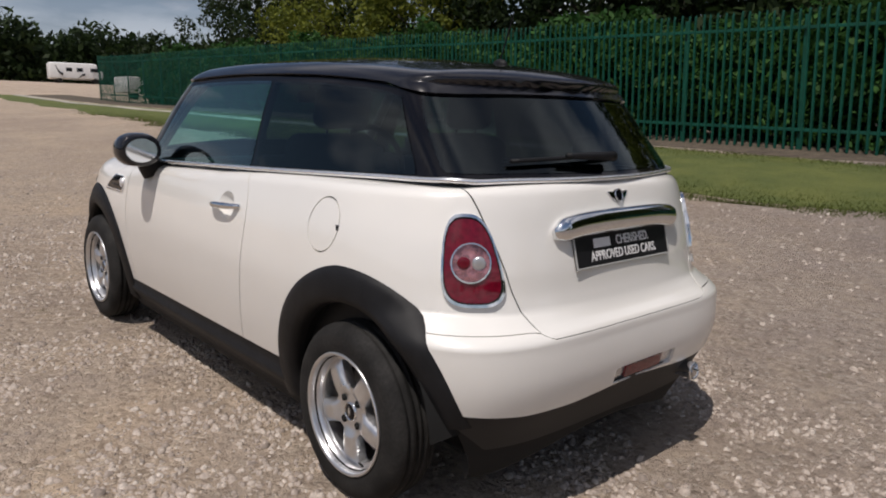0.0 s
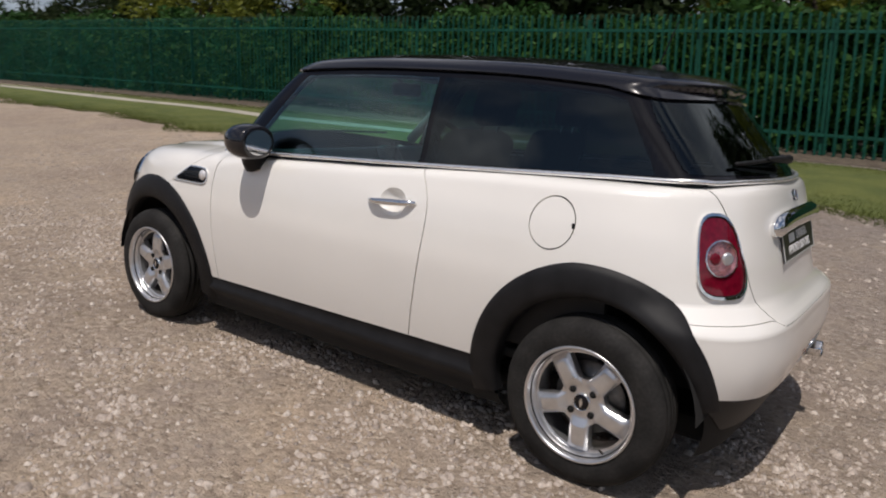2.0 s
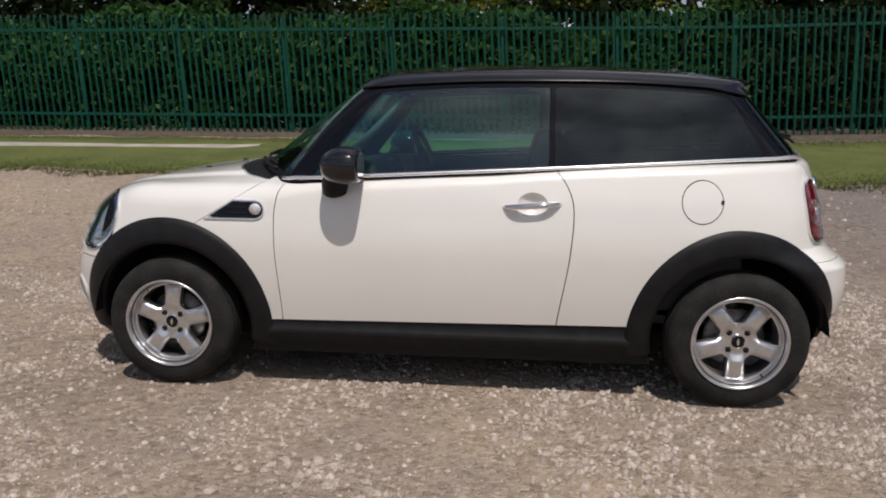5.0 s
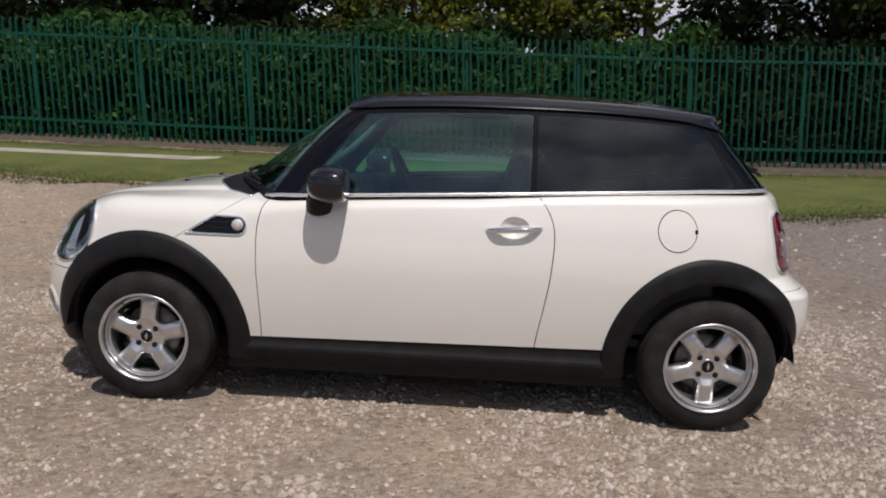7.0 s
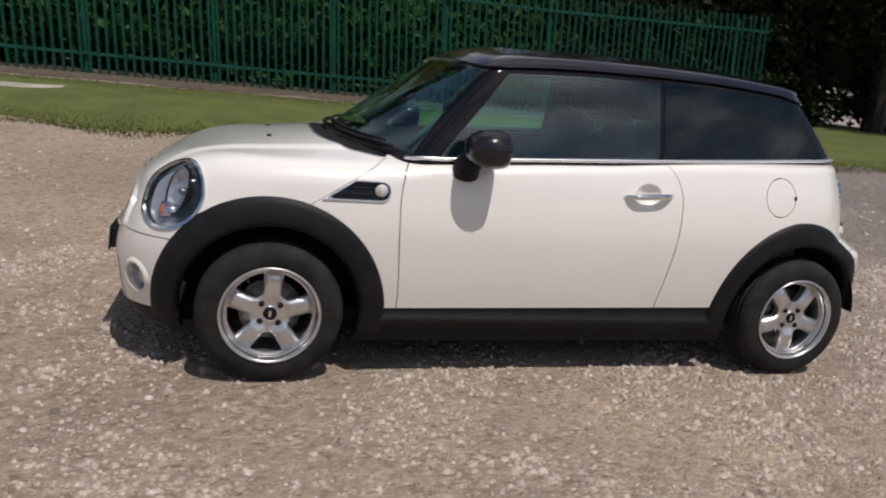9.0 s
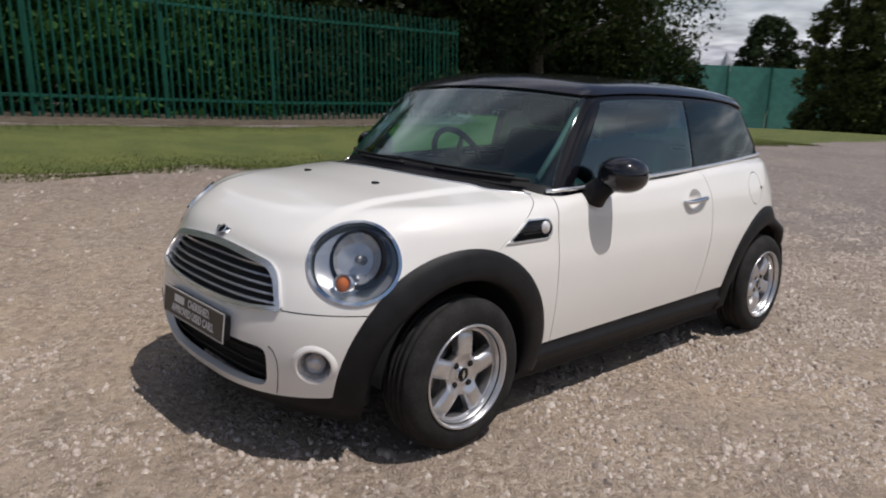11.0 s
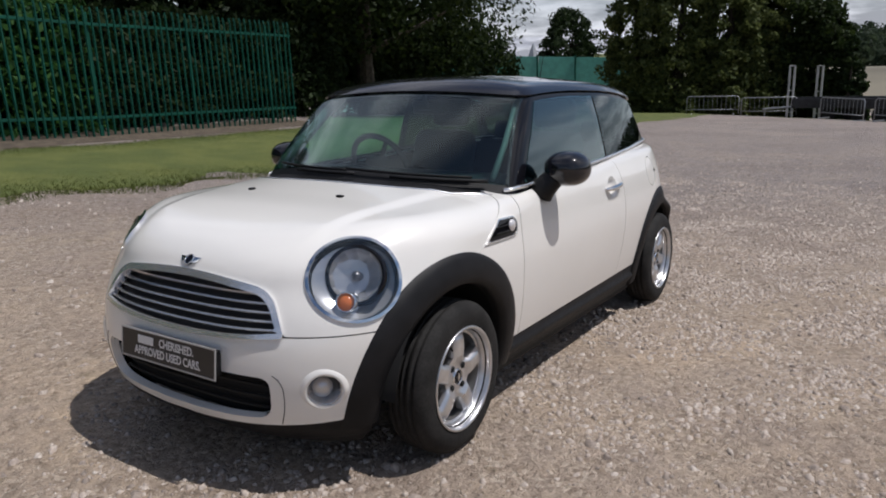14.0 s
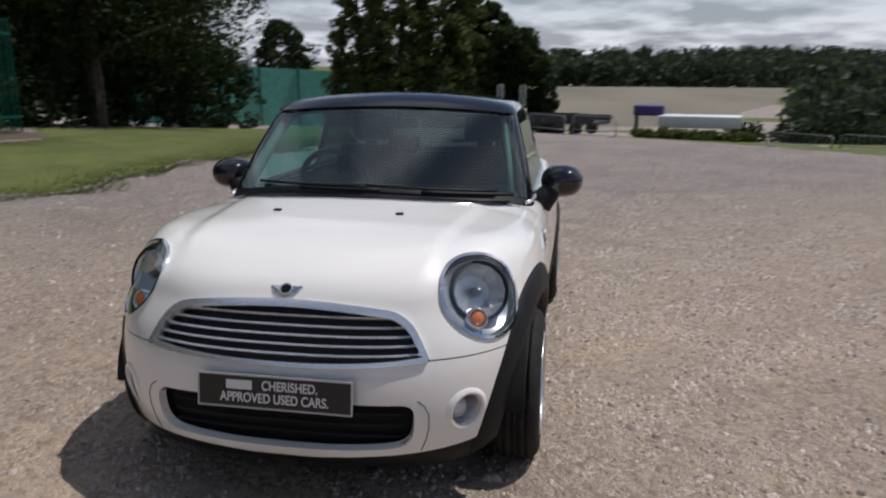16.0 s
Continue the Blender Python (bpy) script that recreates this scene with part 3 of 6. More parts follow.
def tree(x, y, height, radius, leaf, seed, low=0.12, clumps=150, per=46, size=0.10, label="", name="tree", cone=False, dz=0.0):
    root = new(name)
    base = W(x, y, dz)
    root.matrix_basis = Matrix.Translation(base)
    g = np.random.default_rng(seed)
    bm = bmesh.new()
    tr = 0.035 * height ** 0.9
    pts = [Vector((0.06 * height * (k / 5) ** 2 * math.sin(seed), 0.05 * height * (k / 5) ** 2 * math.cos(seed * 2.1), height * 0.86 * k / 5)) for k in range(6)]
    for k in range(5):
        rod(bm, pts[k] - Vector((0, 0, 0.15 if k == 0 else 0)), pts[k + 1], tr * (1 - k / 5.4), tr * (1 - (k + 1) / 5.4), 8)
    for k in range(0 if cone else 9):
        t = g.uniform(0.2, 0.8)
        i = min(4, int(t * 5))
        p = pts[i].lerp(pts[i + 1], t * 5 - i)
        a = g.uniform(0, 6.28)
        q = p + Vector((math.cos(a), math.sin(a), g.uniform(0.3, 0.9))) * radius * g.uniform(0.5, 0.8)
        rod(bm, p, q, tr * 0.4 * (1 - t * 0.6), tr * 0.1, 6)
    part("trunk", bm, M["bark"], root, smooth=True)
    h0 = low * height
    if cone:
        u, th = g.uniform(0.02, 1, clumps) ** 1.35, g.uniform(0, 6.28, clumps)
        r = radius * (1 - u ** 1.7) ** 0.55 * (0.55 + 0.45 * g.uniform(0, 1, clumps) ** 0.4) * (1 + 0.15 * np.sin(9 * th + 11 * u))
        C = np.stack([r * np.cos(th), r * np.sin(th), h0 + u * (height - h0)], 1)
        sp = 0.055 * height * (1.05 - u) ** 0.5 * g.uniform(0.5, 1, clumps)
    else:
        C = crown_centres(clumps, radius, height - h0, seed) + (0, 0, h0)
        sp = radius * g.uniform(0.16, 0.34, clumps)
    Vl, Ql = leaf_cloud(C, per, sp, size, seed + 1)
    o = new("crown", big_mesh("crown", Vl, Ql, M[leaf]))
    o.parent = root
    tagged(root, label or "broad-leaved tree in full summer leaf", "tree")
    return root


# hedge behind the fence: a thick uneven bank of leaves
def hedge(xa, xb, yc, depth, top, leaf, seed, clumps, per, size, label):
    g = np.random.default_rng(seed)
    x = g.uniform(xa, xb, clumps)
    topx = top + 0.25 * np.sin(1.1 * x + seed) + 0.15 * np.sin(2.9 * x)
    u = g.uniform(0, 1, clumps) ** 0.8
    y = yc + (g.uniform(-1, 1, clumps)) * depth / 2 * np.sqrt(np.clip(1.05 - u * u * 0.8, 0, 1))
    P = np.stack([x, y, rise(x, y)], 1)
    P = to_world(P)
    P[:, 2] += u * topx
    V, Q = leaf_cloud(P, per, g.uniform(0.2, 0.42, clumps), size, seed)
    o = new("hedge", big_mesh("hedge", V, Q, M[leaf]))
    return tagged(o, label, "hedge", kind="stuff")


hedge(-33, 4.8, 11.3, 1.5, 2.15, "leaf_hedge", 3, 4200, 26, 0.092, "dense green ivy-like hedge behind the fence")
# added dark backing, closes the sky holes in the hedge
hedge(-34, 8.5, 13.0, 1.4, 2.35, "leaf_dark", 6, 1300, 20, 0.17, "dark thicket added as backing behind the hedge")
# shadowed end of the planting: its shade is put into the leaf colour
hedge(4.3, 12, 11.9, 2.2, 2.4, "leaf_dark", 4, 900, 34, 0.085, "undergrowth behind the fence, leaves darkened for shade")


# ---- the car ----
# In its own frame: nose towards -x, left side towards -y, standing on z = 0.
car = new("hatchback_car")
car.matrix_basis = TILT
tagged(car, "cream white three-door hatchback with black roof and black arch trim", "car")

AXLE, HUB_Z, HUB_Y = 1.2335, 0.300, 0.745
XF = spline((0.10, -1.70), (0.20, -1.842), (0.28, -1.876), (0.40, -1.894), (0.52, -1.880), (0.60, -1.855), (0.70, -1.815), (0.785, -1.782), (0.88, -1.705), (1.10, -1.54))
XR = spline((0.10, 1.62), (0.28, 1.70), (0.40, 1.755), (0.50, 1.772), (0.58, 1.766), (0.615, 1.760), (0.645, 1.728), (0.67, 1.712), (0.71, 1.698), (0.80, 1.681), (0.90, 1.656), (1.00, 1.630), (1.07, 1.60), (1.2, 1.5))
WZ = spline((0.10, 0.70), (0.22, 0.752), (0.35, 0.781), (0.45, 0.797), (0.55, 0.807), (0.65, 0.811), (0.78, 0.798), (0.88, 0.778), (0.96, 0.752), (1.04, 0.722), (1.2, 0.64))
TB = spline((-2.1, 0.58), (-1.95, 0.68), (-1.84, 0.773), (-1.66, 0.860), (-1.45, 0.922), (-1.25, 0.951), (-1.0, 0.984), (-0.8, 1.003), (-0.6, 1.018), (-0.4, 1.028), (0.0, 1.049), (0.6, 1.067), (1.1, 1.062), (1.5, 1.050), (2, 1.046))
NF = spline((0.1, 3.4), (0.45, 3.45), (0.60, 3.4), (0.74, 3.0), (0.9, 2.9), (1.2, 2.85))
N_REAR, XC = 3.2, 0.9


def belt(x):
    return 0.979 + 0.052 * np.asarray(x)


def body_f(P):
    x, y, z = P[..., 0], np.abs(P[..., 1]), P[..., 2]
    w = WZ(z)
    f = np.clip((-XC - x) / (-XC - XF(z)), 0, None)
    r = np.clip((x - XC) / (XR(z) - XC), 0, None)
    q = y / w
    n = NF(z)
    nf = (f**n + q**n) ** (1 / n)
    m = np.interp(z, [0.60, 0.68], [4.6, N_REAR])
    nr = (r**m + q**m) ** (1 / m)
    side = (np.where(x < 0, nf, nr) - 1) * w
    drop = np.interp(x, [-1.9, -1.55, -0.75, 0.2, 1.1, 1.5], [0.012, 0.0, 0.07, 0.07, 0.036, 0.02])
    top = z - TB(x) + drop * (y / 0.66) ** 2.4
    # the bonnet's raised middle
    k = np.clip((y - np.interp(x, [-1.8, -1.0], [0.40, 0.50])) / 0.07, 0, 1)
    top = top + 0.011 * k * k * (3 - 2 * k) * np.clip((-0.80 - x) / 0.15, 0, 1) * np.clip((x + 1.85) / 0.2, 0, 1)
    return smax(side, top, np.interp(x, [-1.0, -0.6], [0.085, 0.03]))


ROOF = spline((-1.2, 1.27), (-0.6, 1.385), (-0.35, 1.418), (0.0, 1.44), (0.4, 1.446), (0.9, 1.432), (1.2, 1.405), (1.35, 1.385), (2.0, 1.25))


def cabin_f(P):
    x, y, z = P[..., 0], np.abs(P[..., 1]), P[..., 2]
    side = (y - (0.722 - 0.27 * (z - 0.98) - 0.30 * np.clip(z - 1.15, 0, 1) ** 2 - 0.115 * np.clip((x - 0.3) / 1.2, 0, 1.3) ** 2)) * 0.95
    xb, xt = -0.955 + 0.58 * y * y, -0.38 + 0.20 * y * y
    s = (z - 1.0) / 0.40
    front = (xb + (xt - xb) * (s + 0.10 * s * (s - 1)) - x) * 0.55
    lip = np.clip((z - 1.335) / 0.03, 0, 1)
    rear = (x - (1.600 - 0.42 * y * y - 0.902 * (z - 1.06) + 0.055 * lip * lip * (3 - 2 * lip))) * 0.71
    top = (z - ROOF(x) + 0.045 * (y / 0.55) ** 2.2)
    f = smax(side, front, 0.05)
    f = smax(f, rear, 0.05)
    return smax(f, top, 0.05)


def gradient(f, P, h=0.004):
    G = np.stack([f(P + e) - f(P - e) for e in np.eye(3) * h], -1)
    return G / (np.linalg.norm(G, axis=-1)[..., None] + 1e-12)


def cast(f, O, D, far=2.2):
    """Where the rays from O (inside) along D leave the body f < 0."""
    lo, hi = np.zeros(O.shape[:-1]), np.full(O.shape[:-1], far)
    for _ in range(34):
        m = (lo + hi) / 2
        ins = f(O + D * m[..., None]) < 0
        lo, hi = np.where(ins, m, lo), np.where(ins, hi, m)
    return O + D * lo[..., None]


def shell(f, x0, x1, zc, nloop, nphi, phi0, phi1):
    """A grid over the surface, cast outward from the spine x0..x1 at height zc."""
    L = x1 - x0
    w = 0.8
    total = 2 * L + 2 * math.pi * w
    s = np.linspace(0, total, nloop, endpoint=False)
    px, ax, ay = np.zeros(nloop), np.zeros(nloop), np.zeros(nloop)
    for i, q in enumerate(s):
        if q < L:
            px[i], ax[i], ay[i] = x0 + q, 0, -1
        elif q < L + math.pi * w:
            a = (q - L) / w
            px[i], ax[i], ay[i] = x1, math.sin(a), -math.cos(a)
        elif q < 2 * L + math.pi * w:
            px[i], ax[i], ay[i] = x1 - (q - L - math.pi * w), 0, 1
        else:
            a = (q - 2 * L - math.pi * w) / w
            px[i], ax[i], ay[i] = x0, -math.sin(a), math.cos(a)
    ph = np.linspace(phi0, phi1, nphi)
    O = np.stack([np.repeat(px[:, None], nphi, 1), np.zeros((nloop, nphi)), np.full((nloop, nphi), zc)], -1)
    D = np.stack([ax[:, None] * np.cos(ph), ay[:, None] * np.cos(ph), np.sin(ph) + 0 * ax[:, None]], -1)
    V = cast(f, O, D).reshape(-1, 3)
    i = np.arange(nloop * nphi).reshape(nloop, nphi)
    j = np.roll(i, -1, 0)
    Q = np.stack([i[:, :-1], j[:, :-1], j[:, 1:], i[:, 1:]], -1).reshape(-1, 4)
    T = np.concatenate([Q[:, [0, 1, 2]], Q[:, [0, 2, 3]]])
    return V, T


BV, BT = shell(body_f, -1.05, 1.05, 0.62, 580, 118, radians(-33), radians(89.5))
GV, GT = shell(cabin_f, -0.05, 0.85, 1.02, 440, 170, radians(-16), radians(89.5))


def keep(mesh_, *fs):
    V, T = mesh_
    for g in fs:
        V, T = clip(V, T, g(V[:, 0], V[:, 1], V[:, 2]))
    return V, T


def rimmed(name, V, T, n, depth, material, parent, label="", weld=False):
    """A surface whose open edges are turned in by depth (a vector for each vertex)."""
    e = {}
    for t in T.tolist():
        for a, b in ((t[0], t[1]), (t[1], t[2]), (t[2], t[0])):
            k = (a, b) if a < b else (b, a)
            e[k] = None if k in e else (a, b)
    rim = [ab for ab in e.values() if ab]
    idx = sorted({i for ab in rim for i in ab})
    at = {v: len(V) + j for j, v in enumerate(idx)}
    at2 = {v: len(V) + len(idx) + j for j, v in enumerate(idx)}
    if weld:
        at2 = {v: len(V) + j for j, v in enumerate(idx)}
        ob = add(name, np.concatenate([V, V[idx] + depth[idx]]), [tuple(t) for t in T.tolist()] + [(b, a, at2[a], at2[b]) for a, b in rim], material, parent, label)
        ob.data.set_sharp_from_angle(angle=radians(40))
        return ob
    VV = np.concatenate([V, V[idx], V[idx] + depth[idx]])
    nn = np.zeros((len(VV), 3))
    nn[: len(n)] = n
    quads = []
    for a, b in rim:
        quads.append((at[b], at[a], at2[a], at2[b]))
        d = np.cross(V[b] - V[a], n[a])
        d = d / (np.linalg.norm(d) + 1e-9)
        for v in (at[a], at[b], at2[a], at2[b]):
            nn[v] += d
    nn /= np.linalg.norm(nn, axis=1)[:, None] + 1e-9
    return add(name, VV, [tuple(t) for t in T.tolist()] + quads, material, parent, label, True, nn)


def skin(name, mesh_, f, material, parent=car, label="", inset=0.0, thick=0.0):
    """A panel of the surface f with its exact normals; thick: the depth of its edges turned inward."""
    V, T = mesh_
    n = gradient(f, V)
    V = V - n * inset
    if thick:
        return rimmed(name, V, T, n, -n * thick, material, parent, label)
    return add(name, V, T, material, parent, label, True, n)


ARCH_R = 0.372


def not_wheel(x, y, z):
    r = np.minimum(np.hypot(x + AXLE, z - HUB_Z), np.hypot(x - AXLE, z - HUB_Z))
    return np.where(np.abs(y) > 0.42, r - ARCH_R, 1.0)


# where the windscreen base and the belt bound the white body
def under_belt(x, y, z):
    """> 0 outside the cabin's footprint."""
    return np.maximum(cabin_f(np.stack([x, y, z], -1)) + 0.010, np.interp(x, [-0.62, -0.48], [0.922, 0.942]) + 0.052 * np.clip(x + 0.48, 0, 3) - z)


def bumper_top(x, y):
    return 0.566 + 0.02 * np.clip(np.abs(y) - 0.45, 0, 1)


DOOR_F = spline((0.2, -0.722), (0.34, -0.722), (0.70, -0.740), (0.85, -0.733), (0.92, -0.712), (0.97, -0.66), (1.05, -0.55))
DOOR_R = spline((0.2, 0.462), (0.35, 0.480), (0.70, 0.530), (0.80, 0.536), (0.89, 0.526), (0.96, 0.492), (1.01, 0.450), (1.1, 0.38))
GAP = 0.0022


def wing_line(x, z):
    """Bonnet side seam: from the screen's corner down through the side vent to the arch; > 0 behind it."""
    return (x + 0.776) - 1.62 * (z - 0.95)


def tailgate_half(z):
    return np.interp(z, [0.55, 0.62, 0.66, 0.75, 0.85, 0.95, 1.05, 1.12], [0.43, 0.452, 0.468, 0.497, 0.520, 0.545, 0.567, 0.58])


def gate_low(y):
    k = np.clip((0.475 - np.abs(y)) / 0.06, 0, 1)
    return 0.634 - 0.022 * k * k * (3 - 2 * k)


LAMP_C = Vector((-1.607, 0.610, 0.732))
LAMP_N = Vector((-0.64, 0.60, 0.48)).normalized()
LAMP_V = Vector((0.60, 0.64, 0.0)).normalized()
LAMP_U = LAMP_V.cross(LAMP_N).normalized() * -1
if LAMP_U.z < 0:
    LAMP_U = -LAMP_U


def lamp_uv(x, y, z):
    d = np.stack([x, np.abs(y), z], -1) - np.array(LAMP_C)
    return d @ np.array(LAMP_U), d @ np.array(LAMP_V), d @ np.array(LAMP_N)


def lamp_r(x, y, z):
    """1 on the rim of a headlamp."""
    u, v, n = lamp_uv(x, y, z)
    return np.where(np.abs(n) < 0.16, np.sqrt((u / 0.150) ** 2 + (v / 0.160) ** 2), 9.0)


def headlamp(x, y, z):
    return lamp_r(x, y, z) - 1.0


def grille_r(y, z):
    """< 0 inside the upper grille: wide at the foot, arched at the top."""
    zb = 0.535 + 0.12 * y * y
    t = np.clip((z - 0.545) / 0.182, 0, 1.2)
    half = 0.495 - 0.09 * t - 0.03 * t**3.4
    return np.maximum(smax(np.abs(y) - half, z - 0.738 + 0.20 * y * y, 0.05), zb - z)


def grille_out(x, y, z):
    return np.where(x < -1.4, grille_r(y, z), 1.0)


def intake_r(y, z):
    return smax(smax(np.abs(y) - 0.442 + 0.10 * np.clip(0.37 - z, 0, 1), 0.254 + 0.14 * y * y - z, 0.06), z - 0.428, 0.04)


def fog_r(y, z):
    return np.hypot((np.abs(y) - 0.600) / 0.82, z - 0.386) - 0.056


TAIL_C = Vector((1.585, 0.615, 0.835))
TAIL_N = Vector((0.80, 0.60, 0.10)).normalized()
TAIL_V = Vector((-0.60, 0.80, 0.0)).normalized()
TAIL_U = TAIL_N.cross(TAIL_V).normalized()


def tail_r(x, y, z):
    """0 on the rim of a rear lamp: an upright rounded wedge, broader at its foot."""
    d = np.stack([x, np.abs(y), z], -1) - np.array(TAIL_C)
    u, v, n = d @ np.array(TAIL_U), d @ np.array(TAIL_V), d @ np.array(TAIL_N)
    half = 0.084 - 0.17 * u
    k = (np.abs((v - 0.13 * u) / half) ** 3.2 + np.abs(u / 0.135) ** 3.2) ** (1 / 3.2) - 1
    return np.where(np.abs(n) < 0.16, k, 1.0)


def tail(x, y, z):
    return np.where(x > 1.3, tail_r(x, y, z), 1.0)


def rest_of(x, y, z):
    return np.minimum(not_wheel(x, y, z), under_belt(x, y, z))


base = keep((BV, BT), rest_of)
sill_z = 0.335


def lower(x, y, z):
    """> 0 on white panels: sills and bumper feet below are black."""
    zb = np.where(x < -1.2, 0.222 + 0.09 * np.clip(np.abs(y) - 0.10, 0, 1) + 0.55 * np.clip(np.abs(y) - 0.62, 0, 1), np.where(x > 1.2, 0.385 + 0.08 * np.clip(np.abs(y) - 0.5, 0, 1) + 0.02 * np.clip(1 - np.abs(y) / 0.3, 0, 1), sill_z + 0.014 * x))
    return z - zb


white = keep(base, lower)
front = keep(white, lambda x, y, z: -0.5 - x)
rear = keep(white, lambda x, y, z: x - 0.0)

# bonnet, with the lamps' and the grille's openings
bonnet = keep(front, lambda x, y, z: z - bumper_top(x, y) - GAP, lambda x, y, z: -wing_line(x, z) - GAP, headlamp, grille_out)
def scuttle_edge(y):
    """x of the bonnet's rear edge at y."""
    return -1.055 + 1.15 * np.abs(y) ** 3.8


def by_screen(x, y, z):
    """> 0 on the black scuttle in front of the windscreen."""
    return np.where((x < -0.5) & (z > 0.85), x - scuttle_edge(y), -1.0)


scuttle = keep(bonnet, by_screen)
bonnet = keep(bonnet, lambda x, y, z: -by_screen(x, y, z))
skin("bonnet", bonnet, body_f, M["paint"], thick=0.012)
skin("scuttle", scuttle, body_f, M["plastic"], label="black scuttle panel behind the bonnet", inset=0.004)
wingp = keep(front, lambda x, y, z: wing_line(x, z) - GAP, lambda x, y, z: DOOR_F(z) - GAP - x, lambda x, y, z: np.abs(y) - 0.3)
for s, nm in ((-1, "front_wing"), (1, "front_wing")):
    skin(nm, keep(wingp, lambda x, y, z: s * y, lambda x, y, z: x + 1.13), body_f, M["paint"], thick=0.012)
fb = keep(front, lambda x, y, z: bumper_top(x, y) - GAP - z, lambda x, y, z: np.where(x < -1.25, intake_r(y, z), 1.0), lambda x, y, z: np.where(x < -1.25, fog_r(y, z), 1.0),
          lambda x, y, z: -AXLE - x, grille_out)
skin("front_bumper", fb, body_f, M["paint"], thick=0.03)


def flap_r(x, z):
    return np.sqrt(((x - 1.052) / 0.083) ** 2 + ((z - 0.881) / 0.088) ** 2) - 1


HND = (0.365, 0.856)


def cup_r(x, z):
    return np.sqrt(((x - HND[0]) / 0.066) ** 2 + ((z - HND[1]) / 0.054) ** 2) - 1


for s in (-1, 1):
    sd = keep(white, lambda x, y, z: s * y, lambda x, y, z: x - DOOR_F(z) - GAP, lambda x, y, z: DOOR_R(z) - GAP - x, lambda x, y, z: cup_r(x, z))
    skin("door", sd, body_f, M["paint"], thick=0.012)
quarter = keep(rear, lambda x, y, z: x - DOOR_R(z) - GAP, lambda x, y, z: np.where(x > 1.25, np.abs(y) - tailgate_half(z) - GAP, 1.0),
               lambda x, y, z: np.where(x > AXLE, z - gate_low(y) - 0.001, 1.0), tail)
for s in (-1, 1):
    q = keep(quarter, lambda x, y, z: s * y)
    if s < 0:
        skin("quarter_panel", keep(q, lambda x, y, z: flap_r(x, z) - 0.02), body_f, M["paint"], thick=0.012)
        skin("fuel_flap", keep(q, lambda x, y, z: -0.03 - flap_r(x, z)), body_f, M["paint"], thick=0.008)
    else:
        skin("quarter_panel", q, body_f, M["paint"], thick=0.012)
rb = keep(rear, lambda x, y, z: gate_low(y) - 0.001 - z, lambda x, y, z: x - AXLE,
          lambda x, y, z: np.maximum(np.abs(y - 0.055) - 0.175, np.abs(z - 0.432) - 0.028))
skin("rear_bumper", rb, body_f, M["paint"], thick=0.03)
gate = keep(rear, lambda x, y, z: np.where(x > 1.25, tailgate_half(z) - GAP - np.abs(y), -1.0), lambda x, y, z: z - gate_low(y) - 0.001, tail)
skin("tailgate", gate, body_f, M["paint"], thick=0.012)

# dark inner shell behind the gaps; sill and bumper feet in black plastic
coarse = shell(body_f, -1.05, 1.05, 0.62, 300, 64, radians(-33), radians(89.5))
inner = keep(coarse, rest_of, lambda x, y, z: np.where(x < -1.2, np.minimum(lamp_r(x, y, z) - 1.0, np.minimum(grille_r(y, z), np.minimum(intake_r(y, z), fog_r(y, z)))), 1.0), tail,
             lambda x, y, z: np.where(np.abs(x) < 1.0, cup_r(x, z), 1.0))
skin("inner_shell", inner, body_f, M["gap"], inset=0.014)
low = keep(base, lambda x, y, z: -lower(x, y, z) + 0.012)
for s in (-1, 1):
    V, T = keep(low, lambda x, y, z: 0.9 - np.abs(x), lambda x, y, z: s * y, lambda x, y, z: z - 0.205)
    V = V.copy()
    # a rounded ledge runs along it
    V[:, 1] += s * (0.016 * np.exp(-(((V[:, 2] - 0.268) / 0.026) ** 2)) - 0.004)
    skin("sill_trim", (V, T), lambda P: np.abs(P[..., 1]) - 0.016 * np.exp(-(((P[..., 2] - 0.268) / 0.026) ** 2)), M["plastic"], thick=0.02, label="black plastic sill trim")
skin("front_valance", keep(low, lambda x, y, z: -1.2 - x, lambda x, y, z: z - 0.175), body_f, M["plastic"], inset=0.006, thick=0.03, label="black plastic front valance")
skin("rear_valance", keep(low, lambda x, y, z: x - 1.2, lambda x, y, z: z - 0.26 - 0.09 * np.clip((np.abs(y) - 0.58) / 0.1, 0, 1)), body_f, M["mesh"], inset=0.006, thick=0.03, label="black plastic rear valance")


def side_y(x, z, s=-1):
    """y of the body's side at (x, z)."""
    P = cast(body_f, np.stack([x, 0 * x, z], -1).astype(float), np.broadcast_to([0.0, s, 0.0], (*np.shape(x), 3)).copy())
    return P[..., 1]


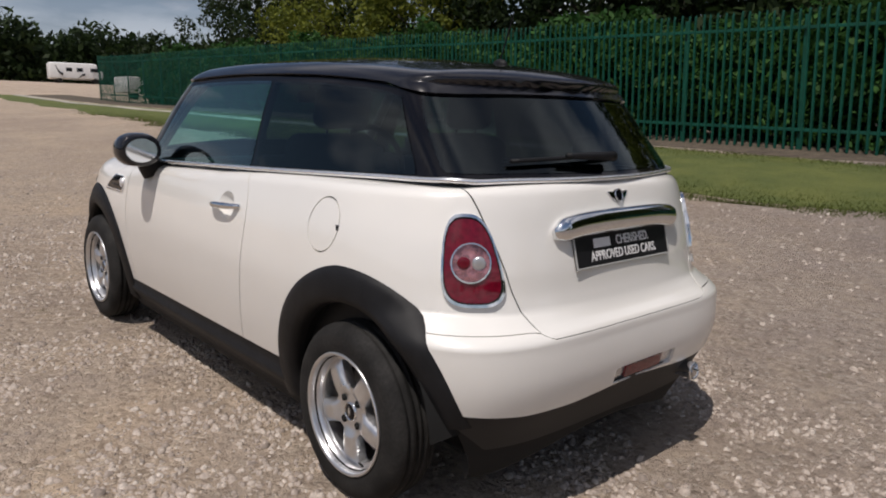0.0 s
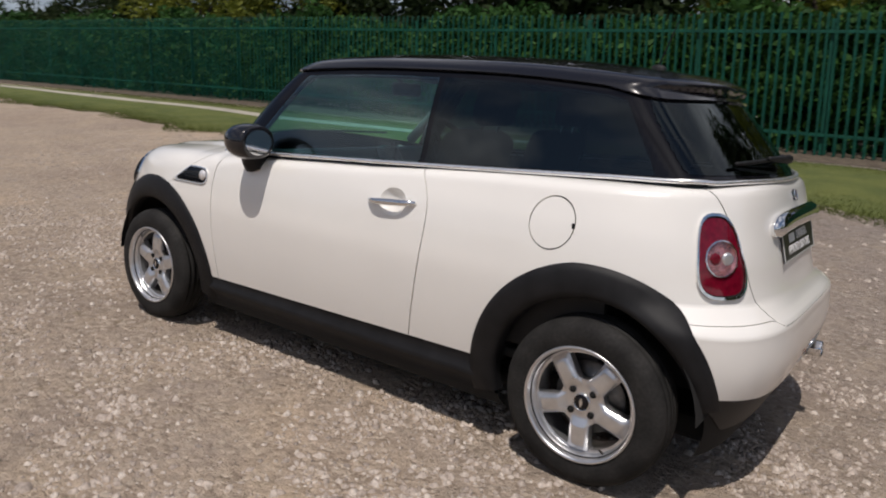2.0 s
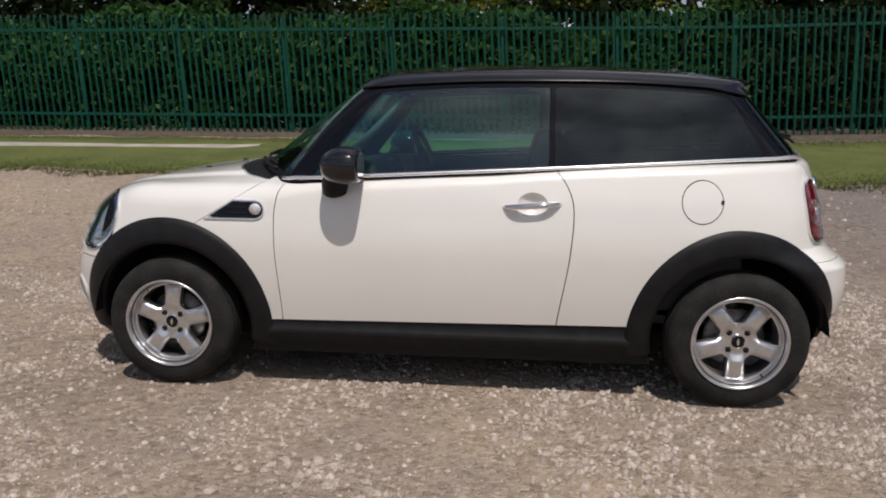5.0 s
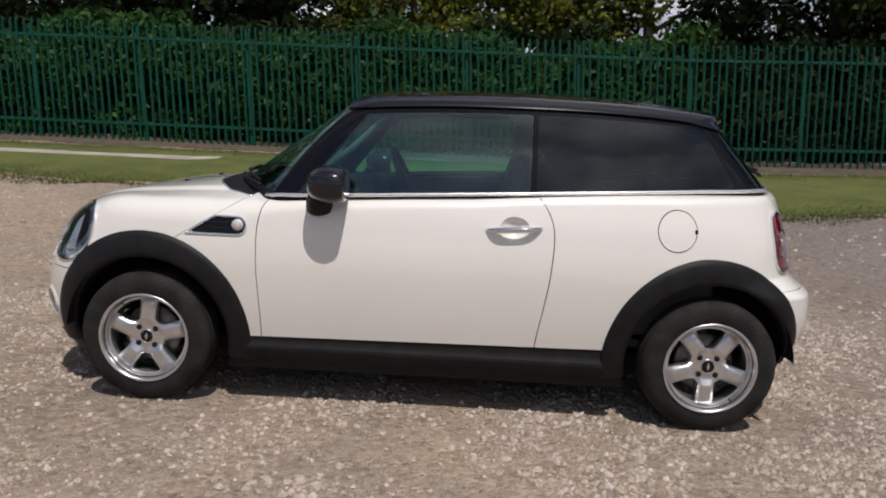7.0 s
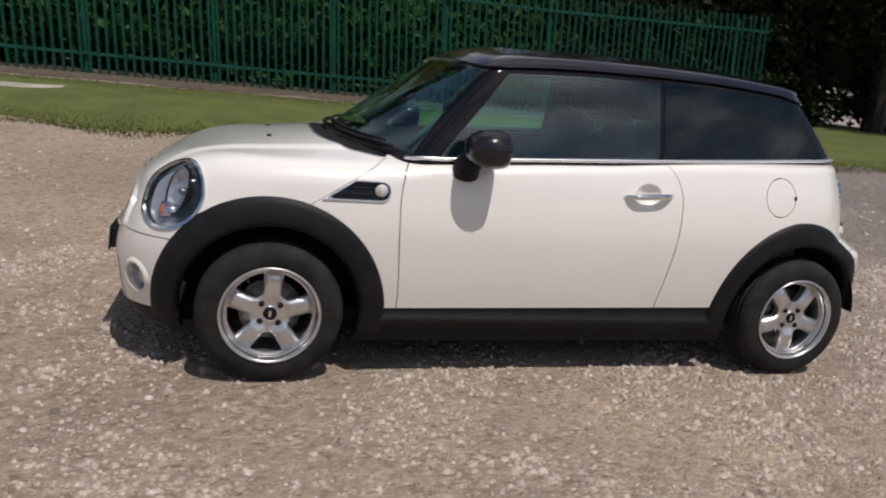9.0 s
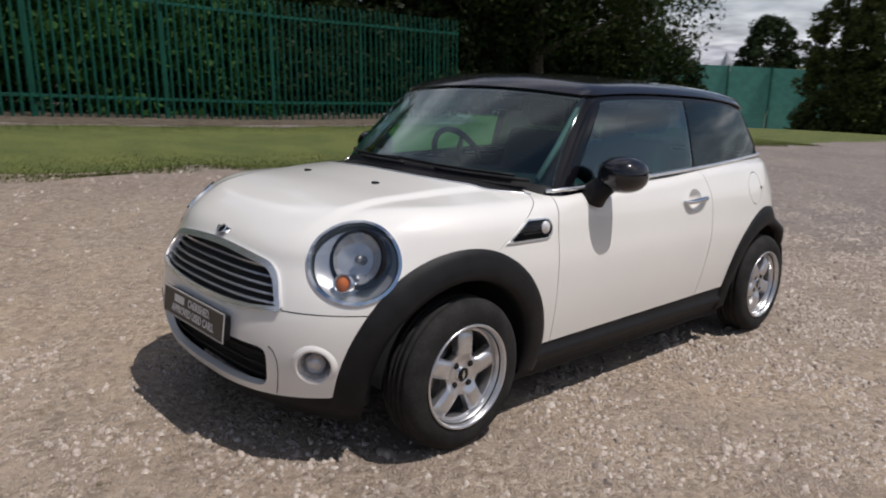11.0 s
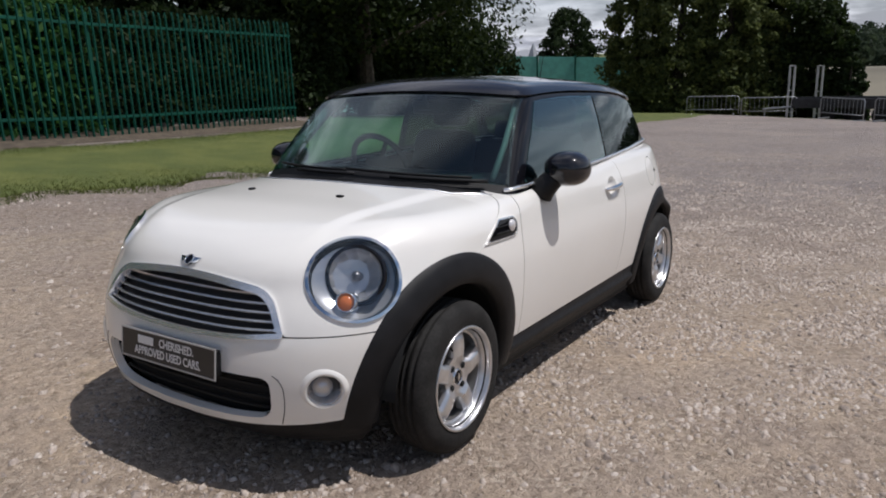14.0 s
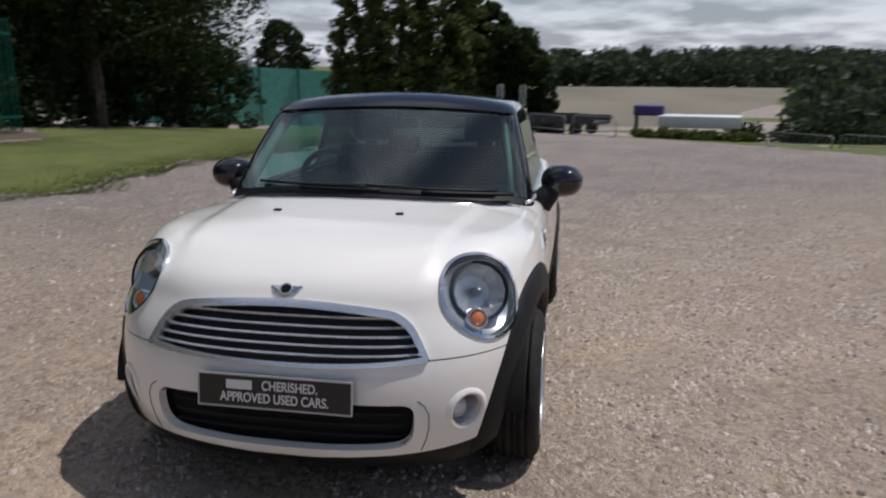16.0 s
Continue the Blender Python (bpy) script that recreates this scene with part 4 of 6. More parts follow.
def arch(cx, s):
    """Black arch flare: a broad band round the wheel, with a turned-in lip."""
    # angle 0 lies towards the middle of the car
    a = np.linspace(radians(-12), radians(172 if cx > 0 else 190), 76)
    out = -1 if cx > 0 else 1
    prof = [(0.354, 0.040), (0.355, 0.016), (0.362, -0.006), (0.384, -0.014), (0.415, -0.015), (0.447, -0.012), (0.471, -0.006), (0.477, 0.006)]
    R, A = np.meshgrid([p[0] for p in prof], a)
    off = np.broadcast_to([p[1] for p in prof], R.shape)
    narrow = np.interp(A, np.radians([-12, 20, 80, 130, 170, 190]), [0.90, 0.90, 1.0, 0.80, 0.50, 0.47] if cx > 0 else [0.90, 0.90, 1.0, 1.0, 0.96, 0.92])
    R = 0.353 + (R - 0.353) * narrow
    X, Z = cx + out * R * np.cos(A), HUB_Z + R * np.sin(A)
    Y = side_y(X, np.clip(Z, 0.2, 0.93), s)
    V = np.stack([X, Y - s * off, Z], -1).reshape(-1, 3)
    k = len(prof)
    Fc = [(i * k + j, i * k + j + 1, (i + 1) * k + j + 1, (i + 1) * k + j) for i in range(len(a) - 1) for j in range(k - 1)]
    if s * out < 0:
        Fc = [f[::-1] for f in Fc]
    add("arch_trim", V, Fc, M["plastic"], car, "black plastic wheel arch trim")
    # wheel housing, open to the ground
    ang = np.linspace(radians(4), radians(176), 30)
    Vh = [(cx + 0.372 * math.cos(t), s * y, HUB_Z + 0.372 * math.sin(t)) for t in ang for y in (0.77, 0.46)]
    Fh = [(2 * i, 2 * i + 1, 2 * i + 3, 2 * i + 2) for i in range(29)] + [tuple(2 * i + 1 for i in range(30))]
    add("wheel_housing", Vh, Fh, M["gap"], car)


for cx in (-AXLE, AXLE):
    for s in (-1, 1):
        arch(cx, s)

# cabin: roof, pillars, panes
def roof_rim(x, y):
    return ROOF(x) - 0.048 - 0.030 * (np.abs(y) / 0.55) ** 2 - 0.022 * np.clip((x - 1.1) / 0.2, 0, 1)


def above_belt(x, y, z):
    return np.where(x > -0.5, z - belt(x) + 0.012, z - 0.90)


cab = keep((GV, GT), above_belt)
roof = keep(cab, lambda x, y, z: z - roof_rim(x, y))
skin("roof", roof, cabin_f, M["black_paint"], inset=-0.010, thick=0.022, label="gloss black roof panel")
under = keep(cab, lambda x, y, z: roof_rim(x, y) - 0.003 - z)


def a_pillar(z):
    return np.interp(z, [0.9, 0.94, 1.38], [0.725, 0.712, 0.590])


def front_face(x, y, z):
    """> 0 on the windscreen's side of the body."""
    n = gradient(cabin_f, np.stack([x, y, z], -1))
    return -n[:, 0] - 0.20


scr = keep(under, lambda x, y, z: np.where(x < 0.2, front_face(x, y, z), -1.0), lambda x, y, z: a_pillar(z) - np.abs(y))
def cowl_line(x, y, z):
    return z - (1.028 - 0.115 * np.abs(y) ** 1.7)


skin("windscreen", keep(scr, cowl_line), cabin_f, M["screen"], label="clear laminated windscreen")
skin("cowl", keep(scr, lambda x, y, z: -cowl_line(x, y, z)), cabin_f, M["plastic"], inset=0.003, label="black cowl panel under the windscreen")


def door_glass(x, y, z):
    fr = x - (-0.59 + 0.82 * (z - 0.95))
    return np.minimum(np.minimum(fr, 0.428 - x), np.minimum(z - belt(x) - 0.012, roof_rim(x, y) - 0.022 - z))


def quarter_glass(x, y, z):
    re = (1.335 - 0.62 * (z - 1.05)) - x
    return np.minimum(np.minimum(x - 0.452, re), np.minimum(z - belt(x) - 0.012, roof_rim(x, y) - 0.022 - z))


def rear_face(x, y, z):
    n = gradient(cabin_f, np.stack([x, y, z], -1))
    return n[:, 0] - 0.42


def back_glass(x, y, z):
    return np.minimum(np.where(x > 0.9, rear_face(x, y, z), -1.0), np.minimum(np.interp(z, [1.05, 1.36], [0.64, 0.515]) - np.abs(y), np.minimum(z - 1.075, 1.355 - z)))


for s in (-1, 1):
    skin("door_window", keep(under, lambda x, y, z: s * y, door_glass), cabin_f, M["glass"], label="lightly tinted door window")
    skin("quarter_window", keep(under, lambda x, y, z: s * y, quarter_glass), cabin_f, M["dark_glass"], label="dark privacy glass")
skin("rear_window", keep(under, back_glass), cabin_f, M["dark_glass"], label="dark privacy glass")
frame_ = keep(under, lambda x, y, z: -door_glass(x, y, z) + 0.004, lambda x, y, z: -quarter_glass(x, y, z) + 0.004, lambda x, y, z: -back_glass(x, y, z) + 0.004,
              lambda x, y, z: -np.minimum(np.where(x < 0.2, front_face(x, y, z), -1.0), a_pillar(z) - np.abs(y)) + 0.004)
skin("window_frame", frame_, cabin_f, M["black_gloss"], inset=0.003, thick=0.02, label="gloss black window pillars")

def cabin_y(x, z):
    return float(cast(cabin_f, np.array([[x, 0.0, z]]), np.array([[0.0, 1.0, 0.0]]))[0, 1])


# bright strip along the belt, over the sides and under the rear window
def belt_strip():
    pts = []
    for x in np.linspace(-0.72, 1.30, 60):
        z = float(belt(x)) + 0.002
        y = -max(abs(float(side_y(np.array([x]), np.array([z]))[0])), cabin_y(x, z)) - 0.001
        pts.append((x, y, z))
    for a in np.linspace(0.0, 1.0, 50)[1:]:
        y = pts[59][1] * (1 - a)
        z = float(belt(1.30)) + (1.054 - float(belt(1.30))) * min(1, a * 3)
        P = [max(cast(f, np.array([[0.9, y, z]]), np.array([[1.0, 0, 0]]))[0, 0] for f in (body_f, cabin_f))]
        pts.append((P[0] + 0.003, y, z))
    pts += [(x, -y, z) for x, y, z in pts[::-1][1:]]
    A = np.array(pts)
    for _ in range(3):
        A[2:-2] = (A[:-4] + A[1:-3] + A[2:-2] + A[3:-1] + A[4:]) / 5
    union = lambda P: np.minimum(body_f(P), cabin_f(P))
    for _ in range(4):
        A = A + gradient(union, A) * np.clip(0.004 - union(A), 0, 0.02)[:, None]
    V, Fc = tube(A.tolist(), 0.0085, 8)
    add("belt_strip", V, Fc, M["satin"], car, "bright chrome waistline strip")


belt_strip()


# bright strip where the bonnet meets the windscreen's foot
def screen_strip():
    pts = []
    for y in np.linspace(-0.68, 0.68, 61):
        x = float(scuttle_edge(y))
        P = cast(body_f, np.array([[x, y, 0.6]]), np.array([[0.0, 0.0, 1.0]]))[0]
        pts.append((x - 0.002, y, P[2] + 0.001))
    V, Fc = tube(pts, 0.0042, 6)
    add("screen_strip", V, Fc, M["satin"], car, "bright chrome strip at the windscreen's foot")


screen_strip()


# ---- car details ----
def at_front(y, z):
    """Point of the nose at (y, z)."""
    return cast(body_f, np.array([[-0.9, y, z]]), np.array([[-1.0, 0, 0]]))[0]


def at_rear(y, z):
    return cast(body_f, np.array([[0.9, y, z]]), np.array([[1.0, 0, 0]]))[0]


def at_top(x, y):
    return cast(body_f, np.array([[x, y, 0.6]]), np.array([[0, 0, 1.0]]))[0]


def group_part(name, label=""):
    o = new(name)
    o.parent = car
    if label:
        o["label"] = label
    return o


# wheels
def tyre_mesh():
    half = [(0.183, 0.066), (0.190, 0.080), (0.202, 0.0850), (0.226, 0.0885), (0.250, 0.0870), (0.268, 0.0800), (0.281, 0.068), (0.2885, 0.055), (0.2905, 0.046),
            (0.2835, 0.0445), (0.2835, 0.037), (0.2920, 0.0355), (0.2920, 0.016), (0.285, 0.0145), (0.285, 0.006), (0.2925, 0.0045)]
    prof = [(r, -h) for r, h in half] + [(r, h) for r, h in half[::-1]]
    V, Fc = lathe(prof, 80)
    V = [(x, y, max(z, -HUB_Z + 0.010)) for x, y, z in V]
    return mesh("tyre", V, Fc, M["rubber"])


def rim_mesh():
    prof = [(0.196, -0.078), (0.2005, -0.086), (0.199, -0.0905), (0.194, -0.091), (0.189, -0.087), (0.187, -0.079), (0.1855, -0.068), (0.181, -0.064), (0.178, -0.050), (0.172, -0.02), (0.170, 0.05), (0.19, 0.075), (0.197, 0.08)]
    V, Fc = lathe(prof, 72)
    return mesh("rim", V, [f[::-1] for f in Fc], M["alloy"])


def face_mesh():
    """The five-spoked wheel face with rounded windows."""
    rs = np.concatenate([np.linspace(0.004, 0.07, 10), np.linspace(0.074, 0.187, 34)])
    th = np.linspace(0, 2 * math.pi, 240, endpoint=False)
    R, A = np.meshgrid(rs, th)
    x, z = (R * np.cos(A)).ravel(), (R * np.sin(A)).ravel()
    r, a = R.ravel(), A.ravel()
    k = 2 * math.pi / 5
    da = np.abs((a + k / 2) % k - k / 2)
    across = r * np.sin(da)
    hw = 0.0345 + 0.003 * np.clip((r - 0.10) / 0.06, 0, 1)
    spoke = np.clip(1 - (across / 0.036) ** 4, 0, 1)
    y = -0.050 - 0.016 * spoke * np.clip((r - 0.055) / 0.03, 0, 1) * np.clip((0.172 - r) / 0.022, 0, 1) ** 0.5
    y += 0.006 * np.clip((r - 0.10) / 0.07, 0, 1) ** 2
    V = np.stack([x, y, z], -1)
    i = np.arange(len(V)).reshape(len(th), len(rs))
    j = np.roll(i, -1, 0)
    Q = np.stack([i[:, :-1], i[:, 1:], j[:, 1:], j[:, :-1]], -1).reshape(-1, 4)
    T = np.concatenate([Q[:, [0, 1, 2]], Q[:, [0, 2, 3]]])
    hole = smax(smax(hw - across, 0.080 - r, 0.010), r - 0.168, 0.008)
    Vc, Tc = clip(V, T, hole)
    n = np.zeros_like(Vc)
    c = np.cross(Vc[Tc[:, 1]] - Vc[Tc[:, 0]], Vc[Tc[:, 2]] - Vc[Tc[:, 0]])
    for q in range(3):
        np.add.at(n, Tc[:, q], c)
    n /= np.linalg.norm(n, axis=1)[:, None] + 1e-12
    if n[:, 1].mean() > 0:
        Tc, n = Tc[:, ::-1], -n
    return Vc, Tc, n


TYRE, RIM = tyre_mesh(), rim_mesh()
FV, FT, FN = face_mesh()
tmp = rimmed("wheel_face", FV, FT, FN, np.tile([0, 0.032, 0.0], (len(FV), 1)), M["alloy"], None, "", True)
FACE = tmp.data
bpy.data.objects.remove(tmp)
Vd, Fd = lathe([(0.03, -0.012), (0.125, -0.012), (0.127, 0.0), (0.125, 0.012), (0.03, 0.012)], 40)
DISC = mesh("brake_disc", Vd, Fd, M["disc"])
Vd, Fd = lathe([(0.0, -0.0705), (0.020, -0.0705), (0.026, -0.068), (0.0275, -0.062), (0.0275, -0.045)], 28)
CAP = mesh("centre_cap", Vd, Fd, M["black_gloss"])
Vd, Fd = lathe([(0.0265, -0.062), (0.0275, -0.0695), (0.0305, -0.0695), (0.032, -0.060)], 28)
CAP_RING = mesh("cap_ring", Vd, Fd, M["chrome"])
Vd, Fd = lathe([(0.0, -0.0715), (0.008, -0.0715), (0.009, -0.068), (0.0115, -0.072), (0.0125, -0.068), (0.0125, -0.05)], 12)
BOLT = mesh("wheel_bolt", Vd, Fd, M["gap"])
bm = bmesh.new()
box(bm, (0, -0.0712, 0), (0.030, 0.001, 0.006), 0.0004)
box(bm, (0, -0.0712, 0), (0.012, 0.0012, 0.011), 0.0004)
EMB = bpy.data.meshes.new("emblem")
bm.to_mesh(EMB)
bm.free()
EMB.materials.append(M["chrome"])
bm = bmesh.new()
rod(bm, (0.176, -0.075, 0), (0.158, -0.085, 0), 0.004, 0.003, 8)
VALVE = bpy.data.meshes.new("valve")
bm.to_mesh(VALVE)
bm.free()
VALVE.materials.append(M["rubber"])


def wheel(cx, s, turn):
    w = group_part("wheel", "five-spoke silver alloy wheel with black tyre")
    # outer face towards -y in the wheel's own frame
    w.matrix_basis = pose(cx, s * 0.733, HUB_Z, 0, 0, 0 if s < 0 else 180)
    t = new("tyre", TYRE)
    t.parent = w
    for nm, me in (("rim", RIM), ("wheel_face", FACE), ("brake_disc", DISC), ("centre_cap", CAP), ("cap_ring", CAP_RING), ("emblem", EMB), ("valve", VALVE)):
        o = new(nm, me)
        o.parent, o.matrix_basis = w, pose(0, 0.012 if nm in ("centre_cap", "cap_ring", "emblem") else (0.02 if nm == "brake_disc" else 0), 0, 0, -turn if nm != "valve" else -turn - 36, 0)
    for k in range(4):
        o = new("wheel_bolt", BOLT)
        a = radians(turn + 90 * k + 45)
        o.parent, o.matrix_basis = w, Matrix.Translation((0.052 * math.cos(a), 0.0165, 0.052 * math.sin(a)))


wheel(-AXLE, -1, 86)
wheel(AXLE, -1, 270)
wheel(-AXLE, 1, 40)
wheel(AXLE, 1, 15)

# underside
bm = bmesh.new()
box(bm, (0.0, 0, 0.215), (3.2, 1.05, 0.09), 0.02)
box(bm, (0.0, 0, 0.195), (1.6, 1.42, 0.07), 0.02)
part("underbody", bm, M["gap"], car)


# headlamps
def on_lamp(u, v, s, lift=0.0):
    """Point of the body under the lamp's frame coordinates u, v."""
    c = np.array(LAMP_C + LAMP_U * u + LAMP_V * v)
    n = np.array(LAMP_N)
    p = cast(body_f, (c - n * 0.45)[None], n[None], 1.0)[0] + n * lift
    return np.array([p[0], s * p[1], p[2]])


for s in (-1, 1):
    L = group_part("headlamp", "round headlamp with chrome ring and amber indicator")
    region = keep((BV, BT), lambda x, y, z: s * y - 0.2, lambda x, y, z: 1.0 - lamp_r(x, y, z))
    skin("lens", keep(region, lambda x, y, z: 0.95 - lamp_r(x, y, z)), body_f, M["clear"], L, "clear lens", inset=-0.004)
    skin("rim", keep(region, lambda x, y, z: lamp_r(x, y, z) - 0.93), body_f, M["chrome"], L, "slim chrome ring", inset=-0.008, thick=0.03)
    skin("bezel", keep(region, lambda x, y, z: lamp_r(x, y, z) - 0.922, lambda x, y, z: 0.96 - lamp_r(x, y, z)), body_f, M["gap"], L, inset=0.006, thick=0.02)
    V, T = keep(region, lambda x, y, z: 0.99 - lamp_r(x, y, z))
    n = gradient(body_f, V)
    rr = lamp_r(V[:, 0], V[:, 1], V[:, 2])
    V = V - n * (0.012 + 0.060 * np.clip(1 - rr**2, 0, 1) ** 0.7)[:, None]
    add("bowl", V, T, M["reflector"], L)
    # main dish with its bulb hood, both looking forward
    nl = np.array((-0.84, s * 0.40, 0.30))
    c = on_lamp(0.022, 0.016, s, -0.060)
    q = Vector(nl).to_track_quat("-Y", "Z").to_matrix().to_4x4()
    m = Matrix.Translation(c) @ q
    # the dish is pressed in twelve flat facets
    Vd, Fd = lathe([(0.015, 0.030), (0.050, 0.014), (0.080, -0.016), (0.092, -0.036)], 12)
    add("main_reflector", [m @ Vector(v) for v in Vd], Fd, M["reflector"], L, "faceted main reflector", False)
    Vd, Fd = lathe([(0.0, -0.034), (0.010, -0.032), (0.016, -0.020), (0.016, 0.03)], 20)
    add("bulb_hood", [m @ Vector(v) for v in Vd], Fd, M["dull_metal"], L)
    Vd, Fd = lathe([(0.0915, -0.036), (0.0975, -0.042), (0.1045, -0.038), (0.106, 0.020)], 40)
    add("dish_ring", [m @ Vector(v) for v in Vd], Fd, M["black_gloss"], L)
    c = on_lamp(-0.072, -0.026, s, -0.036)
    m = Matrix.Translation(c) @ q
    Vd, Fd = lathe([(0.0, -0.026), (0.018, -0.024), (0.027, -0.014), (0.028, 0.03)], 28)
    add("indicator", [m @ Vector(v) for v in Vd], Fd, M["amber"], L, "amber indicator lens")
    Vd, Fd = lathe([(0.027, -0.014), (0.030, -0.024), (0.035, -0.024), (0.037, 0.04)], 28)
    add("indicator_ring", [m @ Vector(v) for v in Vd], Fd, M["chrome"], L)

# upper grille
nose_all = keep((BV, BT), lambda x, y, z: -1.3 - x)
gr = group_part("grille", "black grille with chrome surround and bars")
skin("grille_surround", keep(nose_all, lambda x, y, z: -grille_r(y, z), lambda x, y, z: grille_r(y, z) + 0.014 + 0.010 * np.clip((z - 0.56) / 0.05, 0, 1)), body_f, M["satin"], gr, "chrome grille surround", inset=-0.010, thick=0.03)
skin("grille_back", keep(nose_all, lambda x, y, z: -grille_r(y, z)), body_f, M["mesh"], gr, inset=0.035)
for k in range(5):
    z0 = 0.571 + 0.029 * k
    ys = np.linspace(-0.5, 0.5, 61)
    ok = [y for y in ys if float(grille_r(np.array(y), np.array(z0 + 0.06 * y * y * (1 - k / 5)))) < -0.02]
    pts = []
    for y in ok:
        z = z0 + 0.06 * y * y * (1 - k / 5)
        p = at_front(y, z)
        pts.append((p[0] + 0.006, y, z))
    # blade-shaped slat with a bright leading edge
    V, Fc = [], []
    sec = [(0.001, 0.0048), (-0.0035, 0.001), (0.0, -0.0038), (0.016, -0.006), (0.016, 0.003)]
    for p in pts:
        V += [(p[0] + dx, p[1], p[2] + dz) for dx, dz in sec]
    for i in range(len(pts) - 1):
        for j in range(5):
            Fc.append((i * 5 + j, i * 5 + (j + 1) % 5, (i + 1) * 5 + (j + 1) % 5, (i + 1) * 5 + j))
    add("grille_slat", V, Fc, M["slat"], gr, "", False)

# lower intake
it = group_part("lower_intake", "black lower air intake")
skin("intake_back", keep(nose_all, lambda x, y, z: 0.05 - intake_r(y, z), lambda x, y, z: z - 0.21), body_f, M["gap"], it, inset=0.06)
for z in (0.300, 0.342, 0.384):
    pts = [(at_front(y, z)[0] + 0.045, y, z) for y in np.linspace(-0.40, 0.40, 21)]
    V, Fc = tube(pts, 0.006, 6)
    add("intake_bar", V, Fc, M["gap"], it)

# joints between the bumper's middle and its corners
for s in (-1, 1):
    pts = [at_front(s * y, z) - np.array((0.0005, 0, 0)) for y, z in ((0.452, 0.440), (0.472, 0.425), (0.486, 0.395), (0.486, 0.350), (0.476, 0.305), (0.458, 0.262))]
    V, Fc = tube(pts, 0.0016, 6)
    add("bumper_joint", V, Fc, M["gap"], car)

# fog lamps
for s in (-1, 1):
    L = group_part("fog_lamp", "round clear fog lamp")
    y = s * 0.600
    p = at_front(y, 0.386)
    nl = gradient(body_f, p[None])[0]
    nl = Vector(nl)
    q = nl.to_track_quat("-Y", "Z").to_matrix().to_4x4()
    m = Matrix.Translation(Vector(p) - nl * 0.012) @ q
    Vd, Fd = lathe([(0.0, 0.060), (0.036, 0.060), (0.046, 0.035), (0.053, 0.006), (0.057, -0.004), (0.0585, 0.05)], 36)
    add("fog_bezel", [m @ Vector(v) for v in Vd], Fd, M["reflector"], L)
    Vd, Fd = lathe([(0.0, 0.012), (0.020, 0.015), (0.033, 0.024), (0.037, 0.040)], 30)
    lift = Matrix.Translation((0.008 * s, 0, -0.010))
    add("fog_lens", [m @ lift @ Vector(v) for v in Vd], Fd, M["reflector"], L, "clear ribbed lens")
    Vd, Fd = lathe([(0.056, 0.012), (0.0572, -0.010), (0.061, -0.0165), (0.068, -0.0160), (0.080, -0.006), (0.092, 0.008)], 44)
    # the swelling fades out towards its foot
    Vd = [(x, y + 0.012 * max(0.0, -z / 0.1), z) for x, y, z in Vd]
    add("fog_surround", [m @ Vector(v) for v in Vd], Fd, M["paint"], L, "swelling painted surround")


# plates
def lettering(text, size, m, parent, material, squeeze=0.8):
    cu = bpy.data.curves.new("words", "FONT")
    cu.body, cu.size, cu.align_x, cu.align_y, cu.extrude, cu.offset = text, size, "CENTER", "CENTER", 0.0006, 0.0007 * size / 0.04
    t = new("lettering", cu)
    me = bpy.data.meshes.new_from_object(t.evaluated_get(bpy.context.evaluated_depsgraph_get()))
    bpy.data.objects.remove(t)
    bpy.data.curves.remove(cu)
    me.materials.clear()
    me.materials.append(material)
    o = new("lettering", me)
    o.parent, o.matrix_basis = parent, m @ Matrix.Diagonal((squeeze, 1, 1, 1))
    return o


def number_plate(m):
    """A dealer's show plate; local x across, y up, z out of its face."""
    p = group_part("show_plate", "black show plate with silver border and white words")
    p.matrix_basis = m
    bm = bmesh.new()
    box(bm, (0, 0, 0), (0.520, 0.111, 0.006), 0.002)
    part("plate_base", bm, M["plate"], p)
    bm = bmesh.new()
    for cx, cy, w, h in ((0, 0.0525, 0.520, 0.006), (0, -0.0525, 0.520, 0.006), (-0.257, 0, 0.006, 0.099), (0.257, 0, 0.006, 0.099)):
        box(bm, (cx, cy, 0.003), (w, h, 0.004), 0.001)
    part("plate_border", bm, M["border"], p, "silver border")
    z = 0.0036
    lettering("CHERISHED.", 0.043, pose(0.052, 0.021, z), p, M["plate_white"], 0.80)
    lettering("APPROVED USED CARS.", 0.043, pose(0.0, -0.021, z), p, M["plate_white"], 0.80)
    bm = bmesh.new()
    box(bm, (-0.118, 0.021, z), (0.088, 0.030, 0.0012), 0.0003)
    part("word_bar", bm, M["plate_white"], p, "plain white bar")


def plate_pose(o, n):
    n = Vector(n).normalized()
    x = Vector((0, 0, 1)).cross(n).normalized()
    y = n.cross(x)
    m = Matrix((x, y, n)).transposed().to_4x4()
    return Matrix.Translation(o) @ m


number_plate(plate_pose((-1.914, 0.0, 0.458), (-1, 0, 0.09)))
bm = bmesh.new()
box(bm, (-1.896, 0, 0.456), (0.026, 0.50, 0.092), 0.004)
part("plate_holder", bm, M["plastic"], car)
number_plate(plate_pose((1.671, 0.0, 0.837), (1, 0, 0.28)))


